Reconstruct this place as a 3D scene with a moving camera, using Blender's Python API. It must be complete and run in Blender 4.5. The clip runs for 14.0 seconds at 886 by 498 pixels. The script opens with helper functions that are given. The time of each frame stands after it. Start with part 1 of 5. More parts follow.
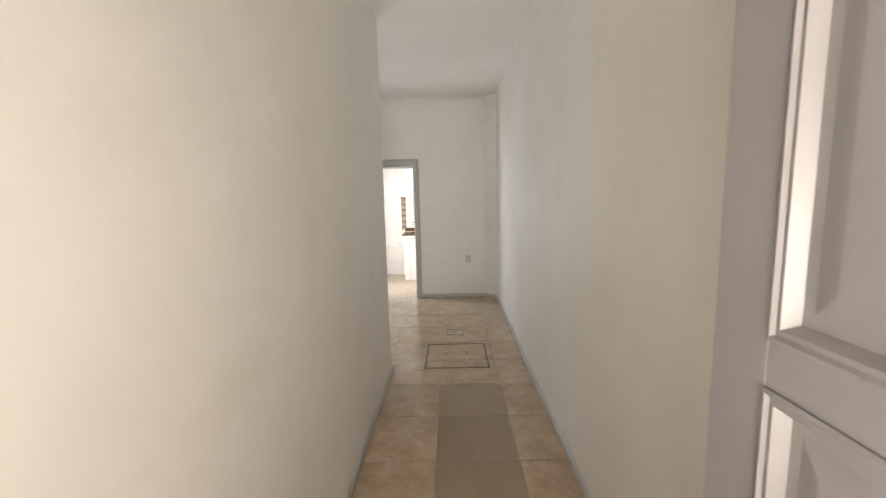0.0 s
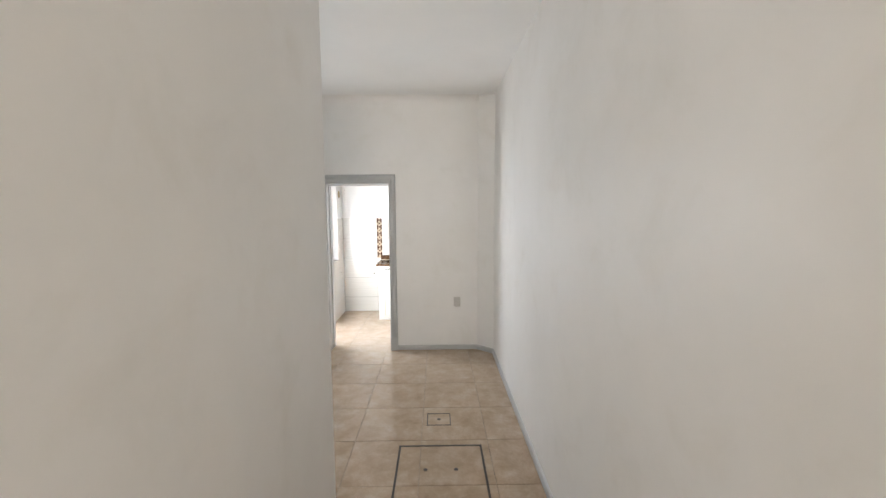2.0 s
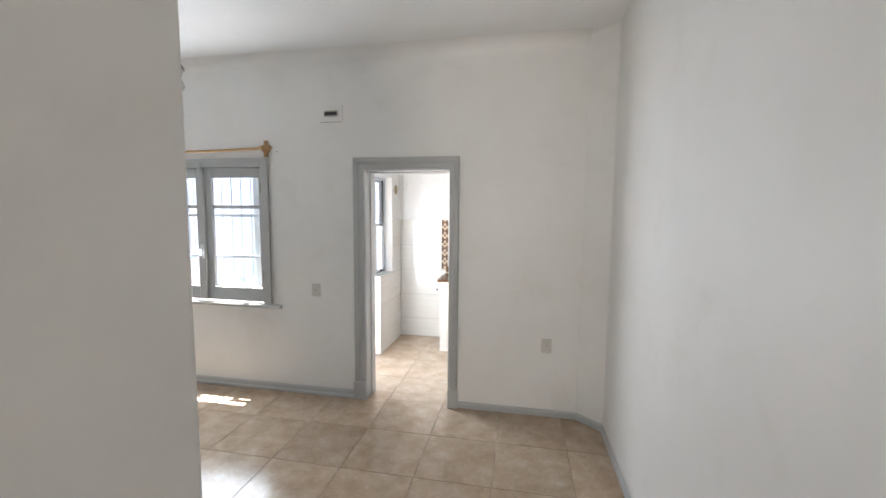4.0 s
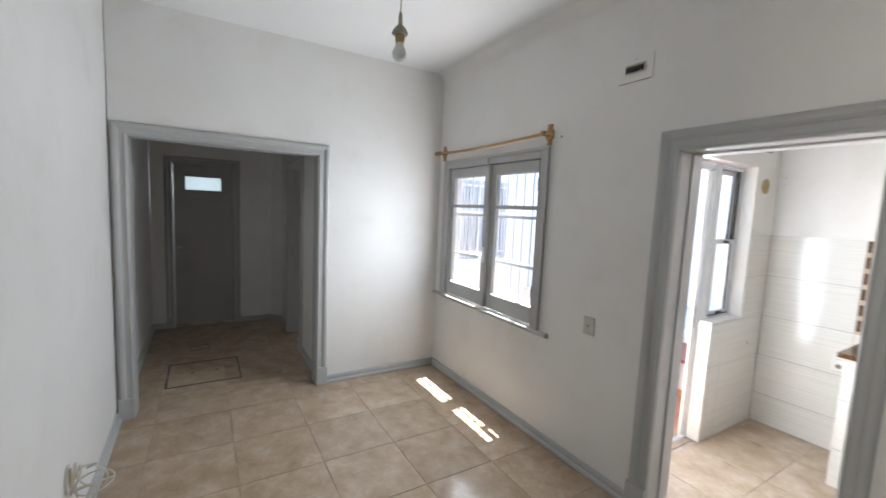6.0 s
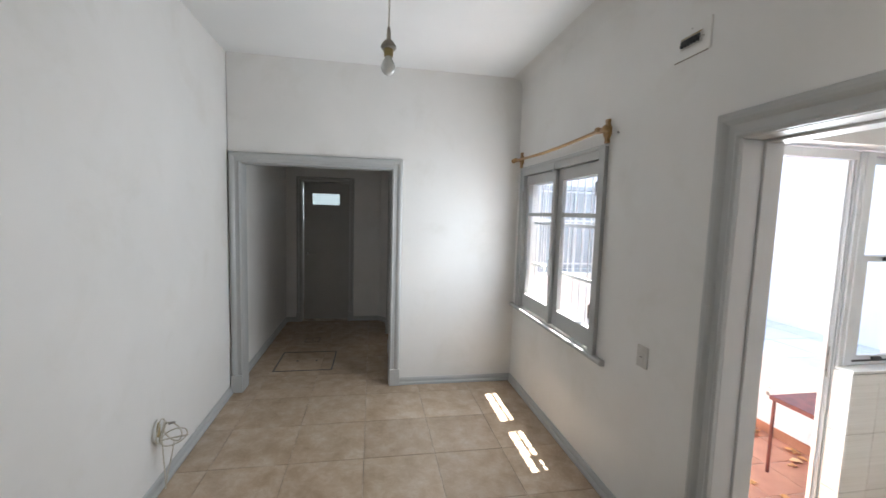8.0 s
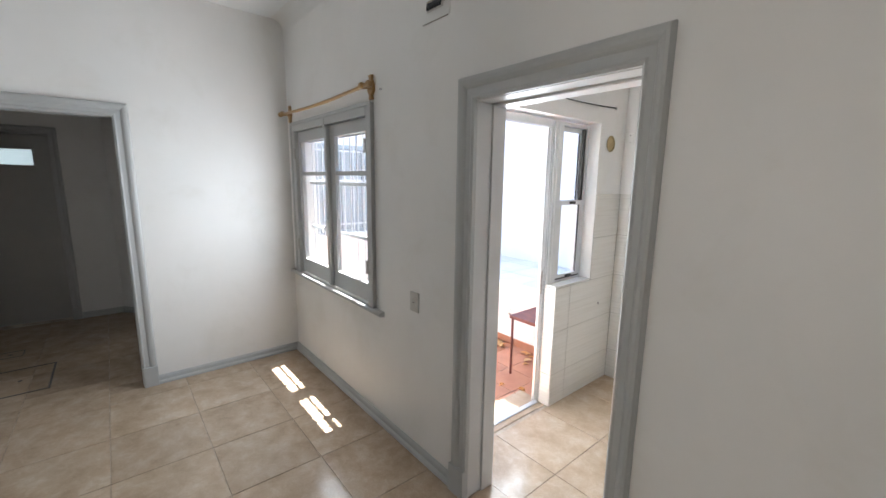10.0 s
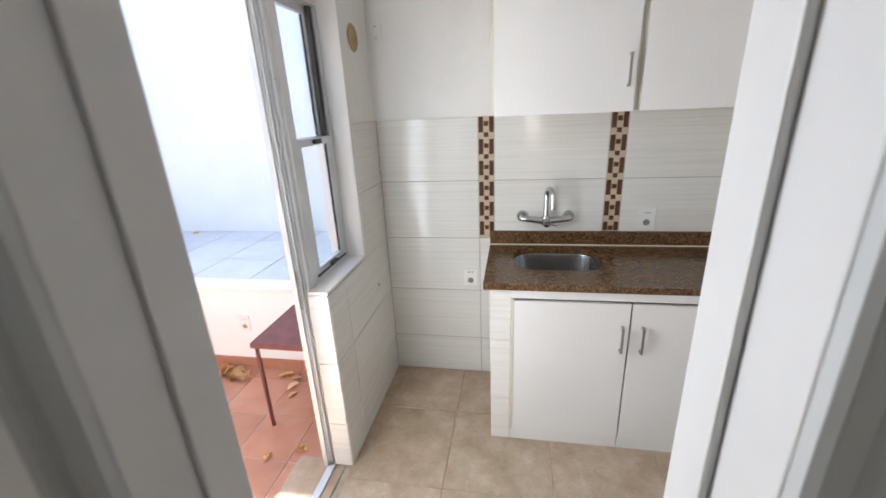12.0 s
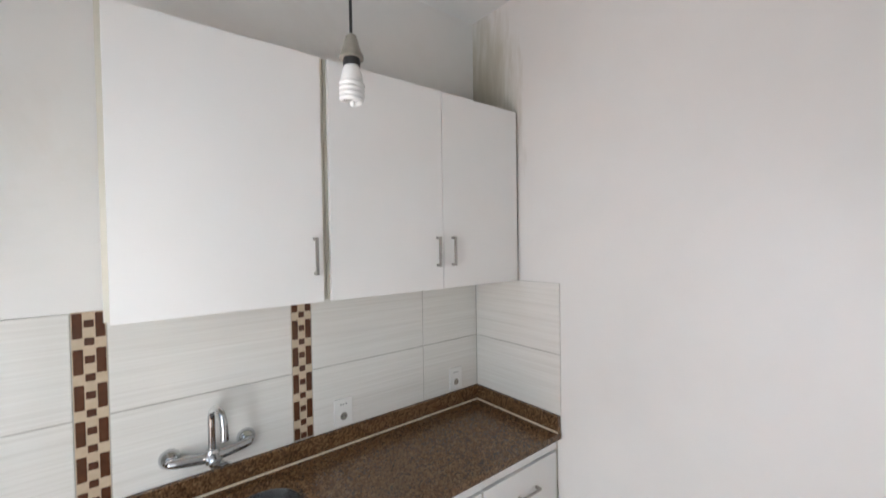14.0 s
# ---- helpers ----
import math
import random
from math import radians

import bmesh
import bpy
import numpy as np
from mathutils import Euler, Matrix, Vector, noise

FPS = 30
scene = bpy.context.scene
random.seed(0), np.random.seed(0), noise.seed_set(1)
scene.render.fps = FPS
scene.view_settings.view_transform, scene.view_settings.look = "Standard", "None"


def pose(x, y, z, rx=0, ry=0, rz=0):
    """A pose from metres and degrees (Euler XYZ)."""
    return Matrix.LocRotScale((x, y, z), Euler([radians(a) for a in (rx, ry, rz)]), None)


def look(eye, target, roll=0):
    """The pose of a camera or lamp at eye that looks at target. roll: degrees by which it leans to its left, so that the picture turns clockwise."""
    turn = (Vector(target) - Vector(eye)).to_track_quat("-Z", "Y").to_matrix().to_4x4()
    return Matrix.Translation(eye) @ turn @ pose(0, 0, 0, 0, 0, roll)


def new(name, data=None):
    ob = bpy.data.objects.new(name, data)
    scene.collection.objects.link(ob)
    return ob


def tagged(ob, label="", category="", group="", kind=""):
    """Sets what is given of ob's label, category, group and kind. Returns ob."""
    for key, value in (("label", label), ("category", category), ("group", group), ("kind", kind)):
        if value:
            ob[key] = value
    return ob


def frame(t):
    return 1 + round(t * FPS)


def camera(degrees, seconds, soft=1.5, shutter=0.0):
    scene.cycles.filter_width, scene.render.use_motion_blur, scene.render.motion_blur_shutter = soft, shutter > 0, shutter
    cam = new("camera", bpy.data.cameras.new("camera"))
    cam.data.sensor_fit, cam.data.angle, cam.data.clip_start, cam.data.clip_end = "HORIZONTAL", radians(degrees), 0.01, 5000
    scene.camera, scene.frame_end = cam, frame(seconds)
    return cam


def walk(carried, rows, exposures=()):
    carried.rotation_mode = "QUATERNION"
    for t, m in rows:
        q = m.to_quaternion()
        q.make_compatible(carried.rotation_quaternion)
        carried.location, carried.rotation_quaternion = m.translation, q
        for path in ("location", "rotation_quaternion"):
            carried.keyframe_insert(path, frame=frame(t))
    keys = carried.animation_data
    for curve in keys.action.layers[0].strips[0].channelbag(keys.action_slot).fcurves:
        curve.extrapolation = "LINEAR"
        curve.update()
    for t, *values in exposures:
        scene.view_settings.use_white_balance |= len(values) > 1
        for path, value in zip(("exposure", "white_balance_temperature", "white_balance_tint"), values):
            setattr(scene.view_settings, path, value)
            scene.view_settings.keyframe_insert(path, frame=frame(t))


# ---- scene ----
cam = camera(95.9, 14.0, shutter=0.22)
PATH = [
    (0, (0.288, -6.016, 1.535), (0.242, -4.033, 1.275), -1.4),
    (0.5, (0.26, -5.752, 1.62), (0.256, -3.769, 1.357), -0.7),
    (1, (0.218, -5.418, 1.657), (0.301, -3.432, 1.435), -0.3),
    (1.5, (0.264, -5.051, 1.67), (0.333, -3.061, 1.484), -0.3),
    (2, (0.296, -4.708, 1.697), (0.325, -2.719, 1.496), -0.3),
    (2.2, (0.287, -4.529, 1.676), (0.319, -2.539, 1.484), -0.3),
    (4.3, (0.297, -3.018, 1.631), (-0.25, -1.102, 1.457), 0.6),
    (4.5, (0.285, -2.878, 1.627), (-0.394, -1.005, 1.457), 0.7),
    (5, (0.258, -2.563, 1.628), (-0.734, -0.836, 1.452), 1.1),
    (5.5, (0.187, -2.322, 1.646), (-1.124, -0.822, 1.467), 2.0),
    (6, (0.165, -2.075, 1.64), (-1.541, -1.05, 1.441), 2.6),
    (6.5, (0.145, -1.862, 1.634), (-1.76, -1.274, 1.478), 2.0),
    (7, (0.157, -1.67, 1.651), (-1.811, -1.355, 1.492), 2.1),
    (7.2, (0.199, -1.597, 1.664), (-1.788, -1.431, 1.505), 2.4),
    (9.3, (0.417, -1.318, 1.659), (-1.283, -0.297, 1.402), 0.6),
    (9.5, (0.409, -1.32, 1.66), (-1.231, -0.208, 1.388), 0.7),
    (10, (0.335, -1.291, 1.637), (-1.18, -0.03, 1.299), 0.8),
    (10.5, (0.122, -1.081, 1.638), (-1.248, 0.312, 1.21), -0.2),
    (11, (-0.108, -0.838, 1.62), (-1.198, 0.76, 1.111), -1.4),
    (11.5, (-0.372, -0.604, 1.625), (-1.014, 1.191, 1.019), -2.0),
    (12, (-0.504, -0.311, 1.587), (-0.849, 1.547, 0.935), -2.7),
    (12.5, (-0.6, -0.076, 1.593), (-0.331, 1.764, 0.857), -3.8),
    (13, (-0.584, 0.086, 1.597), (0.227, 1.751, 0.842), -2.7),
    (13.5, (-0.548, 0.189, 1.654), (0.585, 1.78, 1.225), -0.8),
    (14, (-0.56, 0.208, 1.756), (0.689, 1.77, 1.714), -0.9),
]
walk(cam, [(t, look(e, g, r)) for t, e, g, r in PATH], [
    (0.0, 3.25, 6600, 10), (0.5, 3.48, 6400, 10), (1.0, 3.6, 6350, 10), (2.2, 3.5, 6150, 10), (4.3, 3.25, 6050, 10),
    (5.2, 3.05, 6000, 10), (6.0, 2.96, 6100, 10), (7.2, 2.92, 6200, 10), (9.3, 2.92, 6150, 10), (10.5, 2.72, 6150, 10), (11.0, 2.62, 6150, 10), (11.5, 2.62, 6200, 10),
    (12.0, 2.42, 6150, 10), (12.5, 2.1, 6900, 10), (13.0, 2.3, 6400, 10), (13.5, 2.38, 6150, 10), (14.0, 2.42, 6100, 10)])

# ---- plan ----
CEIL = 2.965
WEST, EAST, SOUTH = -3.408, 0.95, -2.63      # faces of the main room
KW, KE, KN = -1.25, 1.0, 1.865              # faces of the kitchen
PEND, PN = -5.77, -1.16                     # end and north face of the side passage
WT = 0.17                                   # thickness of the wall to the kitchen and patio
PATIO = -0.04                               # level of the patio floor

# ---- world, sun, exposure ----
SUN_TRAVEL = Vector((0.03, -0.252, -1.0))
world = bpy.data.worlds.new("sky")
scene.world = world
world.use_nodes = True
wt = world.node_tree
sky = wt.nodes.new("ShaderNodeTexSky")
sky.sky_type = "NISHITA"
sky.sun_disc = False
sky.sun_elevation = radians(75)
sky.sun_rotation = 0.0
wt.nodes["Background"].inputs["Strength"].default_value = 0.15
wt.links.new(sky.outputs["Color"], wt.nodes["Background"].inputs["Color"])

sun_data = bpy.data.lights.new("sun", "SUN")
sun_data.energy, sun_data.angle, sun_data.color = 5.0, radians(0.5), (1.0, 0.96, 0.89)
sun = new("sun", sun_data)
sun.matrix_world = look(-SUN_TRAVEL * 10, (0, 0, 0))


def opening_lamp(name, w, h, energy, color, m, spread=180):
    d = bpy.data.lights.new(name, "AREA")
    d.shape, d.size, d.size_y, d.energy, d.color, d.spread = "RECTANGLE", w, h, energy, color, radians(spread)
    ob = new(name, d)
    ob.matrix_world = m
    return ob


# daylight through the street door and through the windows of the side rooms
opening_lamp("entrance_daylight", 1.0, 1.3, 9.0, (1.0, 0.90, 0.78), look((0.30, -7.27, 1.45), (0.36, -3.0, 3.5)), 140)
opening_lamp("bathroom_daylight", 0.6, 0.6, 1.4, (0.85, 0.95, 1.0), look((-7.16, -1.95, 1.75), (0.0, -1.95, 1.75)))
opening_lamp("bedroom_daylight", 1.2, 1.3, 3.2, (1.0, 0.96, 0.88), look((-7.5, 1.56, 1.5), (-7.5, -3.0, 1.3)))
# sky light that comes in through the room window and the patio door
opening_lamp("window_daylight", 0.80, 1.05, 3.6, (0.92, 0.965, 1.0), look((-2.36, -0.046, 1.42), (-2.36, -1.0, 1.45)), 178)
opening_lamp("patio_door_daylight", 0.60, 1.5, 3.7, (0.94, 0.98, 1.0), look((KW - 0.07, 0.60, 1.22), (KW + 1.0, 0.60, 1.22)))


# ---- materials ----
class Mat:
    """A node material round one Principled shader, on world-size coordinates."""

    def __init__(self, name, color=(0.8, 0.8, 0.8), rough=0.5, metal=0.0, spec=0.5, object_space=False):
        self.m = bpy.data.materials.new(name)
        self.m.use_nodes = True
        self.t = self.m.node_tree
        self.b = self.t.nodes["Principled BSDF"]
        self.b.inputs["Base Color"].default_value = (*color, 1)
        self.b.inputs["Roughness"].default_value = rough
        self.b.inputs["Metallic"].default_value = metal
        self.b.inputs["Specular IOR Level"].default_value = spec
        if object_space:
            self.pos = self.t.nodes.new("ShaderNodeTexCoord").outputs["Object"]
        else:
            self.pos = self.t.nodes.new("ShaderNodeNewGeometry").outputs["Position"]

    def node(self, kind, **sets):
        n = self.t.nodes.new(kind)
        for k, v in sets.items():
            n.inputs[k].default_value = v
        return n

    def link(self, a, b):
        self.t.links.new(a, b)

    def stretch(self, scale, offset=None):
        mp = self.node("ShaderNodeMapping")
        mp.inputs["Scale"].default_value = scale
        self.link(self.pos, mp.inputs["Vector"])
        if offset is not None:
            self.link(offset, mp.inputs["Location"])
        return mp.outputs["Vector"]

    def noise(self, scale, detail=4, rough=0.55, vec=None, dist=0.0):
        n = self.node("ShaderNodeTexNoise", Scale=scale, Detail=detail, Roughness=rough, Distortion=dist)
        self.link(vec if vec is not None else self.pos, n.inputs["Vector"])
        return n.outputs["Fac"]

    def ramp(self, fac, stops):
        r = self.t.nodes.new("ShaderNodeValToRGB")
        while len(r.color_ramp.elements) < len(stops):
            r.color_ramp.elements.new(0.5)
        for e, (p, c) in zip(r.color_ramp.elements, stops):
            e.position, e.color = p, (*c, 1)
        self.link(fac, r.inputs["Fac"])
        return r.outputs["Color"]

    def mix(self, a, b, fac, mode="MIX"):
        n = self.t.nodes.new("ShaderNodeMix")
        n.data_type, n.blend_type = "RGBA", mode
        for sock, v in ((n.inputs[6], a), (n.inputs[7], b), (n.inputs[0], fac)):
            if isinstance(v, (int, float)):
                sock.default_value = v
            elif isinstance(v, tuple):
                sock.default_value = (*v, 1)
            else:
                self.link(v, sock)
        return n.outputs[2]

    def color(self, c):
        self.link(c, self.b.inputs["Base Color"])
        return self

    def rough(self, fac, lo, hi):
        r = self.node("ShaderNodeMapRange")
        r.inputs["To Min"].default_value, r.inputs["To Max"].default_value = lo, hi
        self.link(fac, r.inputs["Value"])
        self.link(r.outputs["Result"], self.b.inputs["Roughness"])
        return self

    def bump(self, fac, strength, dist=0.01):
        n = self.node("ShaderNodeBump", Strength=strength, Distance=dist)
        self.link(fac, n.inputs["Height"])
        if self.b.inputs["Normal"].is_linked:
            self.link(self.b.inputs["Normal"].links[0].from_socket, n.inputs["Normal"])
        self.link(n.outputs["Normal"], self.b.inputs["Normal"])
        return self

    def random(self):
        return self.t.nodes.new("ShaderNodeObjectInfo").outputs["Random"]


def painted(name, a, b, rough=0.55, bump=0.15, big=1.3):
    """Brushed or rolled paint: faint large stains, fine roller relief."""
    k = Mat(name, a, rough)
    k.color(k.ramp(k.noise(big, 5), [(0.35, a), (0.68, b)]))
    k.bump(k.noise(2.2, 2), bump * 0.5, 0.02).bump(k.noise(140, 2), bump * 0.5, 0.002)
    k.rough(k.noise(5), rough - 0.08, rough + 0.1)
    return k.m


def wall_paint():
    """Old white emulsion on uneven plaster: soft greyish and yellowish smudges, roller grain, slight waves."""
    k = Mat("white_wall_paint", (0.8, 0.785, 0.76), 0.45)
    tone = k.ramp(k.noise(0.9, 5, 0.6), [(0.34, (0.81, 0.795, 0.77)), (0.66, (0.75, 0.735, 0.705))])
    smudge = k.ramp(k.noise(2.6, 7, 0.62, dist=0.4), [(0.54, (1, 1, 1)), (0.66, (0.955, 0.95, 0.935)), (0.80, (0.90, 0.885, 0.85))])
    k.color(k.mix(tone, smudge, 0.8, "MULTIPLY"))
    k.bump(k.noise(1.7, 2), 0.16, 0.03).bump(k.noise(9, 3), 0.06, 0.006).bump(k.noise(160, 2), 0.12, 0.002)
    return k.rough(k.noise(4), 0.38, 0.54).m


M_WALL = wall_paint()


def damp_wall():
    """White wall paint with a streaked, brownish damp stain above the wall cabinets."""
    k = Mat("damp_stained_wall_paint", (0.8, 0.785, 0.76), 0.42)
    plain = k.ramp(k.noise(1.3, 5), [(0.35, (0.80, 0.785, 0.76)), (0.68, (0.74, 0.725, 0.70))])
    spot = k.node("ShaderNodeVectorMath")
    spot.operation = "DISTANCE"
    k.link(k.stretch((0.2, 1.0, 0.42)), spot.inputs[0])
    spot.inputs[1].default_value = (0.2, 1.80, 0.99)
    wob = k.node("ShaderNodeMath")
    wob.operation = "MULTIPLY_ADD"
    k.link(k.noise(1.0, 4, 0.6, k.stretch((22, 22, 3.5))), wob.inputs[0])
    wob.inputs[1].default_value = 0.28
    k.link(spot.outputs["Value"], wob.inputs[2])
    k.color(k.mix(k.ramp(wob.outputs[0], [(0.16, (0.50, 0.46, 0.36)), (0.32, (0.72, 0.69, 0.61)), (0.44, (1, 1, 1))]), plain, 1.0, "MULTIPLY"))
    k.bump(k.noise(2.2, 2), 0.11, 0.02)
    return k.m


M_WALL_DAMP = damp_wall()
M_CEIL = painted("white_ceiling_paint", (0.86, 0.86, 0.85), (0.82, 0.82, 0.81), 0.6, 0.15)
M_TRIM = painted("grey_gloss_paint", (0.455, 0.46, 0.45), (0.425, 0.43, 0.42), 0.36, 0.05, 4)
M_JAMB = painted("pale_grey_gloss_paint", (0.60, 0.595, 0.58), (0.56, 0.555, 0.54), 0.34, 0.05, 4)
M_DOORGREY = painted("grey_door_paint", (0.40, 0.39, 0.37), (0.36, 0.355, 0.335), 0.38, 0.12, 3)
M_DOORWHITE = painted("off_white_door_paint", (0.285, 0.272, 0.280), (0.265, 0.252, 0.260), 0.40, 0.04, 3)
M_OUTWALL = painted("white_outdoor_plaster", (0.84, 0.86, 0.85), (0.78, 0.80, 0.79), 0.8, 0.35, 1.6)
M_GROUT = painted("beige_grout", (0.46, 0.38, 0.29), (0.22, 0.175, 0.13), 0.8, 0.2, 8)
M_MORTAR = painted("pale_pink_mortar", (0.56, 0.42, 0.34), (0.44, 0.31, 0.24), 0.85, 0.2, 6)
M_GROUTW = painted("white_grout", (0.44, 0.42, 0.38), (0.36, 0.34, 0.30), 0.8, 0.1, 8)
M_LAMINATE = painted("white_laminate", (0.80, 0.79, 0.77), (0.77, 0.76, 0.735), 0.35, 0.03, 2)
M_CARCASS = painted("cream_edge_board", (0.66, 0.63, 0.54), (0.6, 0.57, 0.48), 0.5, 0.05, 4)
M_PLASTIC = Mat("white_plastic", (0.78, 0.77, 0.74), 0.3).m
M_PLASTIC_OLD = painted("greyed_plastic", (0.60, 0.58, 0.54), (0.54, 0.52, 0.48), 0.35, 0.02, 20)
M_DARK = Mat("dark_plastic", (0.02, 0.02, 0.022), 0.4).m
M_CHROME = Mat("chrome", (0.56, 0.57, 0.58), 0.04, 1.0).m
M_NICKEL = Mat("brushed_nickel", (0.42, 0.40, 0.37), 0.32, 1.0).m
M_CABLEW = Mat("cream_cable", (0.60, 0.55, 0.46), 0.45).m
M_CABLEB = Mat("black_cable", (0.025, 0.024, 0.022), 0.5).m
M_CAULK = Mat("cream_caulk", (0.72, 0.63, 0.48), 0.6).m
M_OCHRE = painted("ochre_plaster", (0.42, 0.33, 0.17), (0.30, 0.23, 0.11), 0.8, 0.2, 15)
M_BULB = Mat("frosted_bulb_glass", (0.72, 0.73, 0.70), 0.22).m
M_CFL = painted("white_lamp_tube", (0.80, 0.79, 0.76), (0.74, 0.73, 0.70), 0.25, 0.02, 20)
M_HOLDER = painted("aged_grey_bakelite", (0.33, 0.30, 0.25), (0.22, 0.20, 0.165), 0.45, 0.05, 25)
M_BRASS = Mat("tarnished_brass", (0.36, 0.28, 0.13), 0.4, 0.9).m


def steel():
    k = Mat("brushed_sink_steel", (0.42, 0.43, 0.44), 0.24, 1.0)
    k.rough(k.noise(1.0, 3, vec=k.stretch((8, 90, 90))), 0.16, 0.30)
    return k.m


def aluminium():
    k = Mat("natural_aluminium", (0.72, 0.73, 0.74), 0.38, 0.45)
    k.color(k.ramp(k.noise(6), [(0.3, (0.74, 0.75, 0.76)), (0.7, (0.66, 0.67, 0.68))]))
    return k.m


def varnished():
    k = Mat("varnished_pine", (0.42, 0.25, 0.09), 0.35)
    k.color(k.ramp(k.noise(9, 5, vec=k.stretch((3, 25, 25))), [(0.3, (0.47, 0.29, 0.11)), (0.7, (0.27, 0.14, 0.045))]))
    return k.m


def floor_tile(name="beige_ceramic_tile", tint=(1, 1, 1), gloss=(0.10, 0.26), vein=0.5):
    k = Mat(name, (0.5, 0.4, 0.28), 0.22, spec=0.5)
    rnd = k.random()
    off = k.node("ShaderNodeVectorMath")
    off.operation = "SCALE"
    off.inputs[0].default_value = (37.0, 61.0, 13.0)
    k.link(rnd, off.inputs["Scale"])
    vec = k.stretch((1, 1, 1), off.outputs["Vector"])
    clouds = k.ramp(k.noise(7.0, 4, 0.55, vec, 0.25), [(0.24, (0.39, 0.292, 0.20)), (0.50, (0.50, 0.385, 0.28)), (0.78, (0.58, 0.475, 0.37))])
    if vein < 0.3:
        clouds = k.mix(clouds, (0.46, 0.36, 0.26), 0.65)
    veins = k.ramp(k.noise(16, 6, 0.65, vec, 1.2), [(0.42, (0.80, 0.77, 0.72)), (0.62, (1, 1, 1))])
    grain = k.ramp(k.noise(110, 3, 0.6, vec), [(0.35, (0.88, 0.87, 0.85)), (0.65, (1, 1, 1))])
    c = k.mix(clouds, veins, vein, "MULTIPLY")
    c = k.mix(c, grain, 0.7, "MULTIPLY")
    tone = k.ramp(rnd, [(0.0, (0.82, 0.82, 0.83)), (0.1, (0.93, 0.93, 0.925)), (1.0, (1.0, 1.0, 1.0))])
    k.color(k.mix(k.mix(c, tone, 1.0, "MULTIPLY"), tint, 1.0, "MULTIPLY"))
    k.rough(k.noise(9, 4, vec=vec), *gloss).bump(k.noise(14, 3, vec=vec), 0.06, 0.004)
    return k.m


def wall_tile():
    """Glossy white tile with fine horizontal streaks."""
    k = Mat("streaked_white_tile", (0.74, 0.72, 0.67), 0.12)
    s1 = k.noise(1.0, 5, 0.7, k.stretch((1.2, 1.2, 95)))
    s2 = k.noise(1.0, 3, 0.6, k.stretch((2.5, 2.5, 260)))
    a = k.ramp(s1, [(0.33, (0.69, 0.67, 0.625)), (0.50, (0.75, 0.732, 0.69)), (0.75, (0.79, 0.775, 0.735))])
    b = k.ramp(s2, [(0.35, (0.90, 0.89, 0.87)), (0.6, (1, 1, 1))])
    k.color(k.mix(a, b, 0.55, "MULTIPLY")).rough(s1, 0.07, 0.15).bump(s1, 0.08, 0.002)
    return k.m


def granite():
    k = Mat("brown_granite", (0.2, 0.12, 0.07), 0.16)
    v = k.node("ShaderNodeTexVoronoi", Scale=200.0)
    k.link(k.pos, v.inputs["Vector"])
    sep = k.t.nodes.new("ShaderNodeSeparateColor")
    k.link(v.outputs["Color"], sep.inputs["Color"])
    cells = k.ramp(sep.outputs["Red"], [(0.0, (0.045, 0.025, 0.013)), (0.3, (0.115, 0.06, 0.028)), (0.7, (0.19, 0.104, 0.048)), (1.0, (0.28, 0.17, 0.085))])
    big = k.ramp(k.noise(38, 4), [(0.35, (0.55, 0.5, 0.46)), (0.65, (1, 1, 1))])
    k.color(k.mix(cells, big, 0.8, "MULTIPLY")).rough(k.noise(20), 0.17, 0.22)
    return k.m


def terracotta():
    k = Mat("terracotta_tile", (0.42, 0.16, 0.08), 0.5)
    rnd = k.random()
    c = k.ramp(k.noise(7, 5), [(0.3, (0.53, 0.25, 0.15)), (0.7, (0.43, 0.185, 0.11))])
    tone = k.ramp(rnd, [(0, (0.82, 0.82, 0.82)), (1, (1, 1, 1))])
    dust = k.ramp(k.noise(3, 6, 0.7), [(0.55, (0, 0, 0)), (0.8, (1, 1, 1))])
    sep = k.t.nodes.new("ShaderNodeSeparateColor")
    k.link(dust, sep.inputs["Color"])
    fac = k.node("ShaderNodeMath")
    fac.operation = "MULTIPLY"
    k.link(sep.outputs["Red"], fac.inputs[0])
    fac.inputs[1].default_value = 0.35
    k.color(k.mix(k.mix(c, tone, 1.0, "MULTIPLY"), (0.5, 0.42, 0.36), fac.outputs[0]))
    k.rough(k.noise(12), 0.4, 0.65).bump(k.noise(50, 4), 0.15, 0.003)
    return k.m


def grey_paver():
    k = Mat("pale_grey_paver", (0.5, 0.52, 0.54), 0.7)
    rnd = k.random()
    c = k.ramp(k.noise(5, 6, 0.65), [(0.3, (0.60, 0.62, 0.63)), (0.7, (0.70, 0.72, 0.72))])
    k.color(k.mix(c, k.ramp(rnd, [(0, (0.86, 0.86, 0.87)), (1, (1, 1, 1))]), 1.0, "MULTIPLY")).bump(k.noise(60, 3), 0.2, 0.003)
    return k.m


def mosaic(name, a, b, rough):
    k = Mat(name, a, rough)
    k.color(k.ramp(k.noise(35, 4), [(0.3, a), (0.7, b)]))
    return k.m


def rusty_paint():
    k = Mat("red_oxide_metal_paint", (0.17, 0.045, 0.035), 0.45)
    k.color(k.ramp(k.noise(14, 5, 0.65), [(0.35, (0.19, 0.05, 0.04)), (0.62, (0.12, 0.035, 0.03)), (0.8, (0.2, 0.09, 0.06))]))
    k.bump(k.noise(60), 0.15, 0.002)
    return k.m


